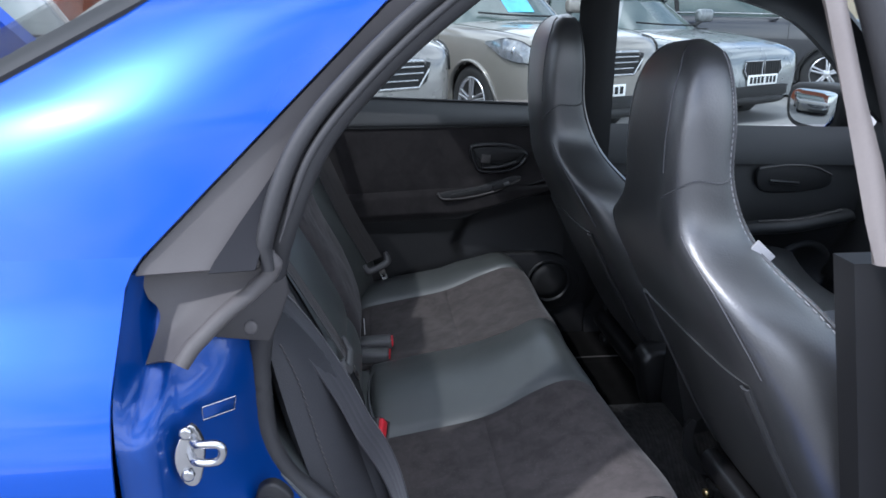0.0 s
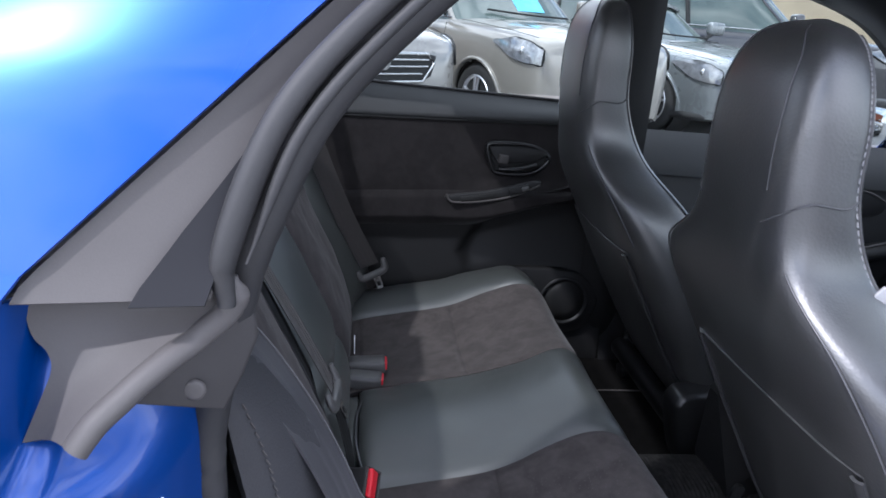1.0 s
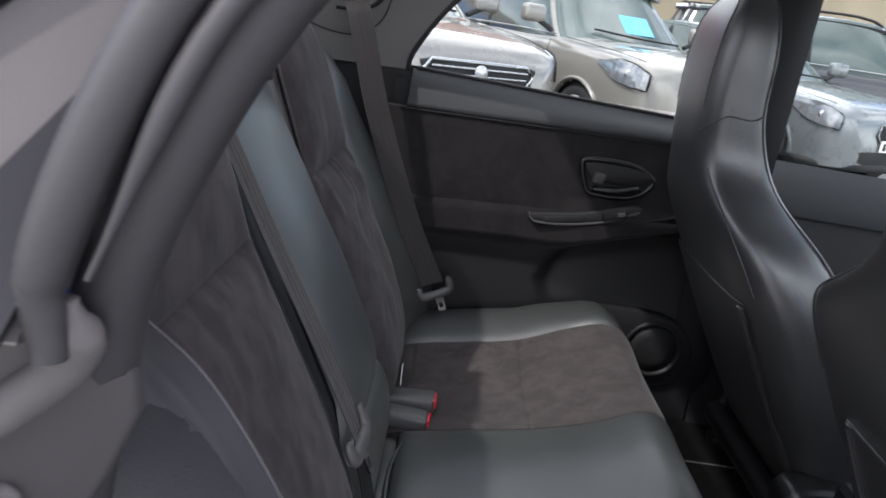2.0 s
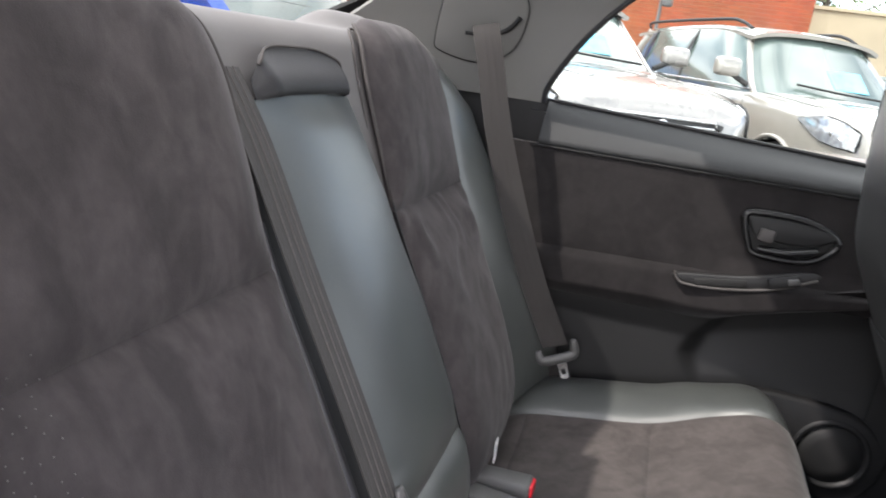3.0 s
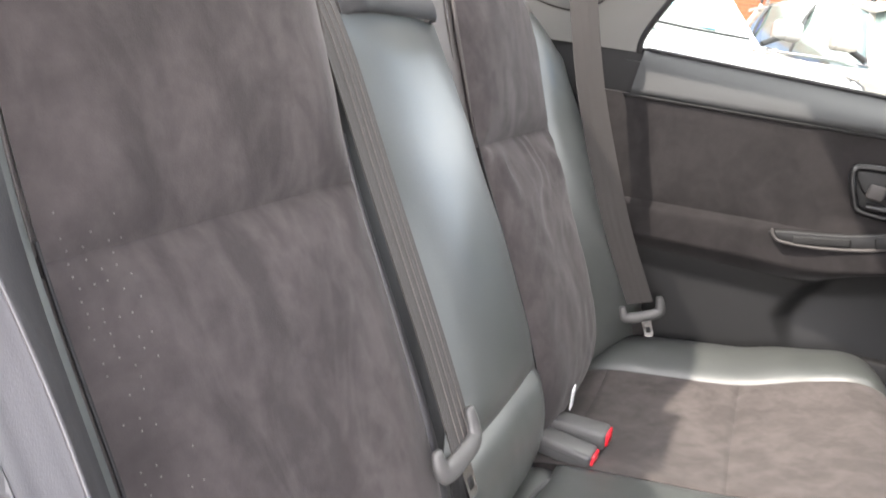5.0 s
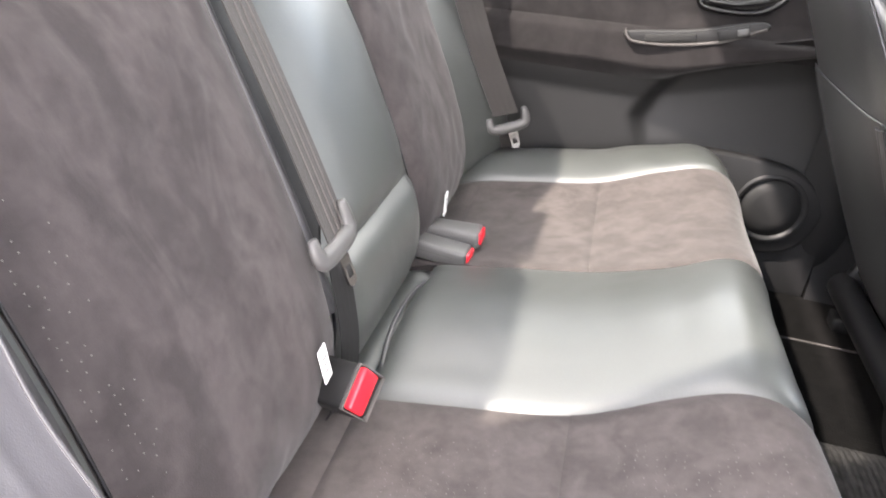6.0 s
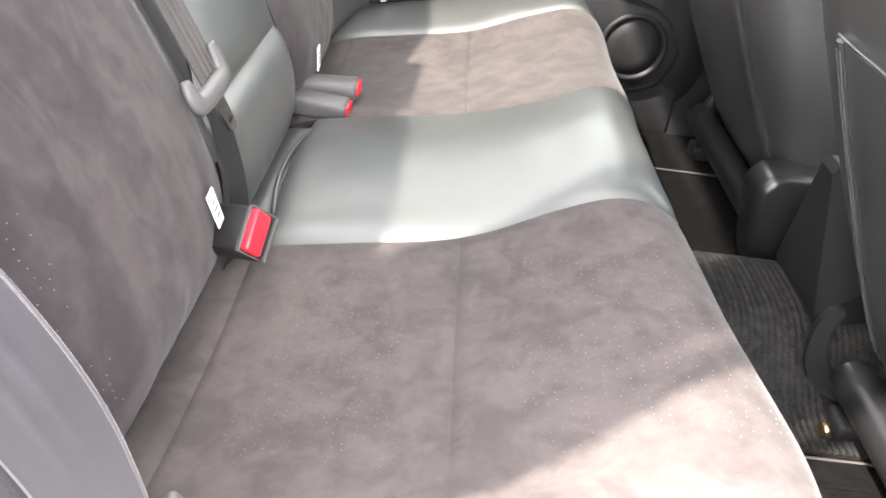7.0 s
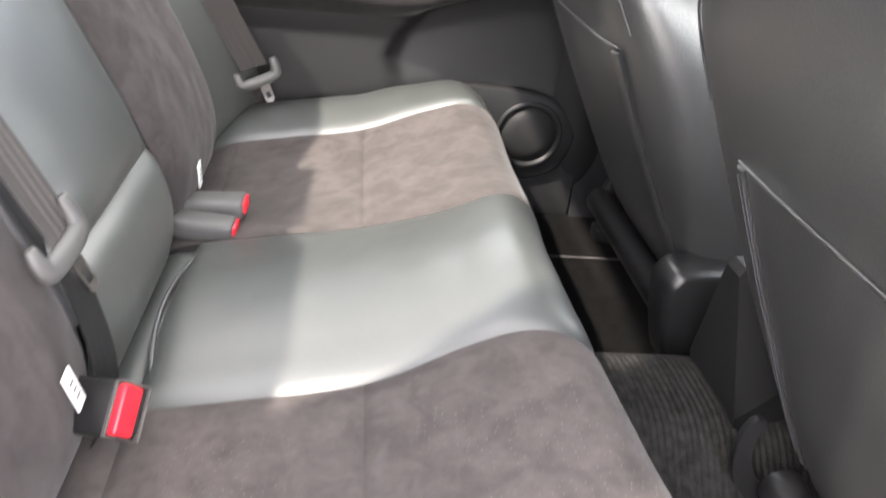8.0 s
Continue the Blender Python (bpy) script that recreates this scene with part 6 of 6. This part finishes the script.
        g = put("grille", plate(smooth_outline(outline, 3), lambda a, b, d: face(a, b, d - 0.005), 0.02, 0.004), BLACK, shell, "black grille in a bright frame")
        put("frame", tube([face(a, b, 0.018) for a, b in outline + outline[:1]], 0.013, 8, smooth_path=False), CHROME, g)
        for dz in (0.055, 0.005, -0.05):
            wid = 0.41 if dz > 0.03 else 0.40 + dz
            put("grille_bar", tube([face(y, gz + dz, 0.02) for y in np.linspace(-wid, wid, 9)], 0.009, 6, per=2), CHROME, g)
        put("badge", lathe([(0.055, 0), (0.05, 0.012), (0.001, 0.015)], face(0, gz + 0.03, 0.018), (1, 0, 0), 20), ALLOY, g)
    else:
        for s in (-1, 1):
            outline = [(s * 0.02, gz + 0.10), (s * 0.30, gz + 0.10), (s * 0.33, gz), (s * 0.27, gz - 0.07), (s * 0.02, gz - 0.07)]
            g = put("grille", plate(outline[::s], lambda a, b, d: face(a, b, d - 0.005), 0.02, 0.004), BLACK, shell, "black twin grille in a thin bright frame")
            put("frame", tube([face(a, b, 0.016) for a, b in outline + outline[:1]], 0.008, 6, smooth_path=False), CHROME, g)
            for k in range(6):
                put("grille_bar", tube([face(s * (0.06 + 0.042 * k), gz - 0.06, 0.015), face(s * (0.06 + 0.042 * k), gz + 0.09, 0.015)], 0.005, 5, smooth_path=False), TRIM, g)
    put("lower_intake", plate(smooth_outline([(-0.50, 0.36), (-0.44, 0.40), (0.44, 0.40), (0.50, 0.36), (0.42, 0.27), (-0.42, 0.27)], 3), lambda a, b, d: face(a, b, d - 0.004), 0.015, 0.004), BLACK, shell)
    put("bumper_skirt", tube([(L - 0.75, -W * 0.93, 0.235), (L - 0.28, -W * 0.84, 0.235), (L - 0.03, -W * 0.45, 0.245), (L + 0.01, 0, 0.245), (L - 0.03, W * 0.45, 0.245), (L - 0.28, W * 0.84, 0.235), (L - 0.75, W * 0.93, 0.235)], 0.045, 8), BLACK, shell)
    npl = put("number_plate", rbox((0.012, 0.52, 0.11), (L + 0.022, 0, 0.465), (0, 0, 0), 0.003), YELLOW, shell, "white number plate with dark bars")
    for k in range(7):
        put("bar", rbox((0.003, 0.045, 0.07), (L + 0.0295, -0.21 + 0.066 * k + (0.02 if k > 3 else 0), 0.465), (0, 0, 0), 0.001), BLACK, npl)
    put("wiper", tube([(L - 1.36, 0.55, cowl + 0.055), (L - 1.36, 0.0, cowl + 0.07), (L - 1.43, -0.45, cowl + 0.10)], 0.011, 6), BLACK, shell)
    if sticker:
        put("sticker", skin(lambda u, v: cabin(lerp(0.25, 0.55, u), 0.0, 0.012) + Vector((0, lerp(-0.05, 0.30, v), 0)), 2, 6, 0.004), POSTER, shell, "pale blue windscreen sticker")
    return car


CHAMPAGNE = mat("champagne_silver_paint", (0.23, 0.215, 0.19), 0.3, metal=0.3, var=0.05, fine=900, bump=0, coat=0.9)
SILVER = mat("pale_silver_paint", (0.23, 0.22, 0.205), 0.28, metal=0.3, var=0.05, fine=900, bump=0, coat=0.9)
STEEL = mat("steel_grey_paint", (0.17, 0.185, 0.19), 0.28, metal=0.4, var=0.05, fine=900, bump=0, coat=0.9)
DARK = mat("dark_grey_paint", (0.03, 0.03, 0.035), 0.25, metal=0.3, var=0.05, fine=900, bump=0, coat=1.0)


def stand(nose_x, nose_y, heading, length):
    """The pose of a car whose nose is at that place; heading in degrees from +x."""
    a = radians(heading)
    return pose(nose_x - math.cos(a) * length / 2, nose_y - math.sin(a) * length / 2, 0, 0, 0, heading)


parked_car(stand(2.09, 7.06, -64, 4.8), CHAMPAGNE, 4.8, 1.84, 1.67, True, "champagne silver estate car with roof rails", True, 1.07, 0.95)
parked_car(stand(-0.02, 6.09, -58, 4.6), SILVER, 4.6, 1.8, 1.66, True, "pale silver crossover with a bright-rimmed grille", True, 1.09, 0.94)
parked_car(stand(4.17, 8.06, -62, 4.6), STEEL, 4.6, 1.82, 1.43, False, "steel grey saloon car with a broad bonnet", False, 0.95, 0.80, False)
parked_car(stand(7.30, 10.75, -14, 5.0), DARK, 5.0, 1.9, 1.75, True, "black pickup on bright alloy wheels", False, 1.12, 1.0, True, True)
parked_car(stand(-1.92, 4.05, -58, 4.4), CHAMPAGNE, 4.4, 1.78, 1.50, False, "pale saloon parked close behind the blue car", False, 0.98, 0.84)
pole = thing("lamp_post", (-0.4, 14, 0), "slim grey steel post against the brick wall", "lamp post")
part("post", tube([(-0.4, 14, 0), (-0.4, 14, 2.45)], 0.03, 10, smooth_path=False), GREYPL, pole)
part("box", rbox((0.16, 0.14, 0.2), (-0.3, 13.95, 2.3), (0, 0, 0), 0.03), GREYPL, pole)

# wheels and closing panels of the blue car
for s in (-1, 1):
    for wx in (-0.55, 1.97):
        wheel = part("wheel", lathe([(0.19, -0.2), (0.305, -0.2), (0.315, -0.16), (0.315, 0.0), (0.295, 0.018), (0.22, 0.016), (0.205, 0.0)], (wx, YC + s * 0.80, 0.315), (0, s, 0), 32), TYRE, car_body, "black tyre on an alloy rim")
        rim = lathe([(0.225, -0.02), (0.225, 0.014), (0.205, 0.018), (0.195, -0.02)], (wx, YC + s * 0.80, 0.315), (0, s, 0), 32)
        for k in range(5):
            a = k * 2 * math.pi / 5 + 0.5
            rim = tube([(wx + 0.03 * math.cos(a), YC + s * 0.805, 0.315 + 0.03 * math.sin(a)), (wx + 0.205 * math.cos(a), YC + s * 0.80, 0.315 + 0.205 * math.sin(a))], 0.024, 6, rim, smooth_path=False)
        part("rim", lathe([(0.055, -0.02), (0.055, 0.015), (0.001, 0.025)], (wx, YC + s * 0.805, 0.315), (0, s, 0), 16, rim), ALLOY, wheel)
part("rear_panel", skin(lambda u, v: Vector((-1.335 - 0.05 * math.sin(u * 3.1) - 0.04 * math.sin(v * math.pi), YC + lerp(-0.72, 0.72, v), lerp(0.25, 0.965, u))), 12, 20, 0.004), BLUE, car_body, "metallic blue boot and rear bumper")
part("underbody", skin(lambda u, v: Vector((lerp(-1.30, 2.72, u), YC + lerp(-0.62, 0.62, v), 0.19)), 6, 6, 0.04), BLACK, car_body)
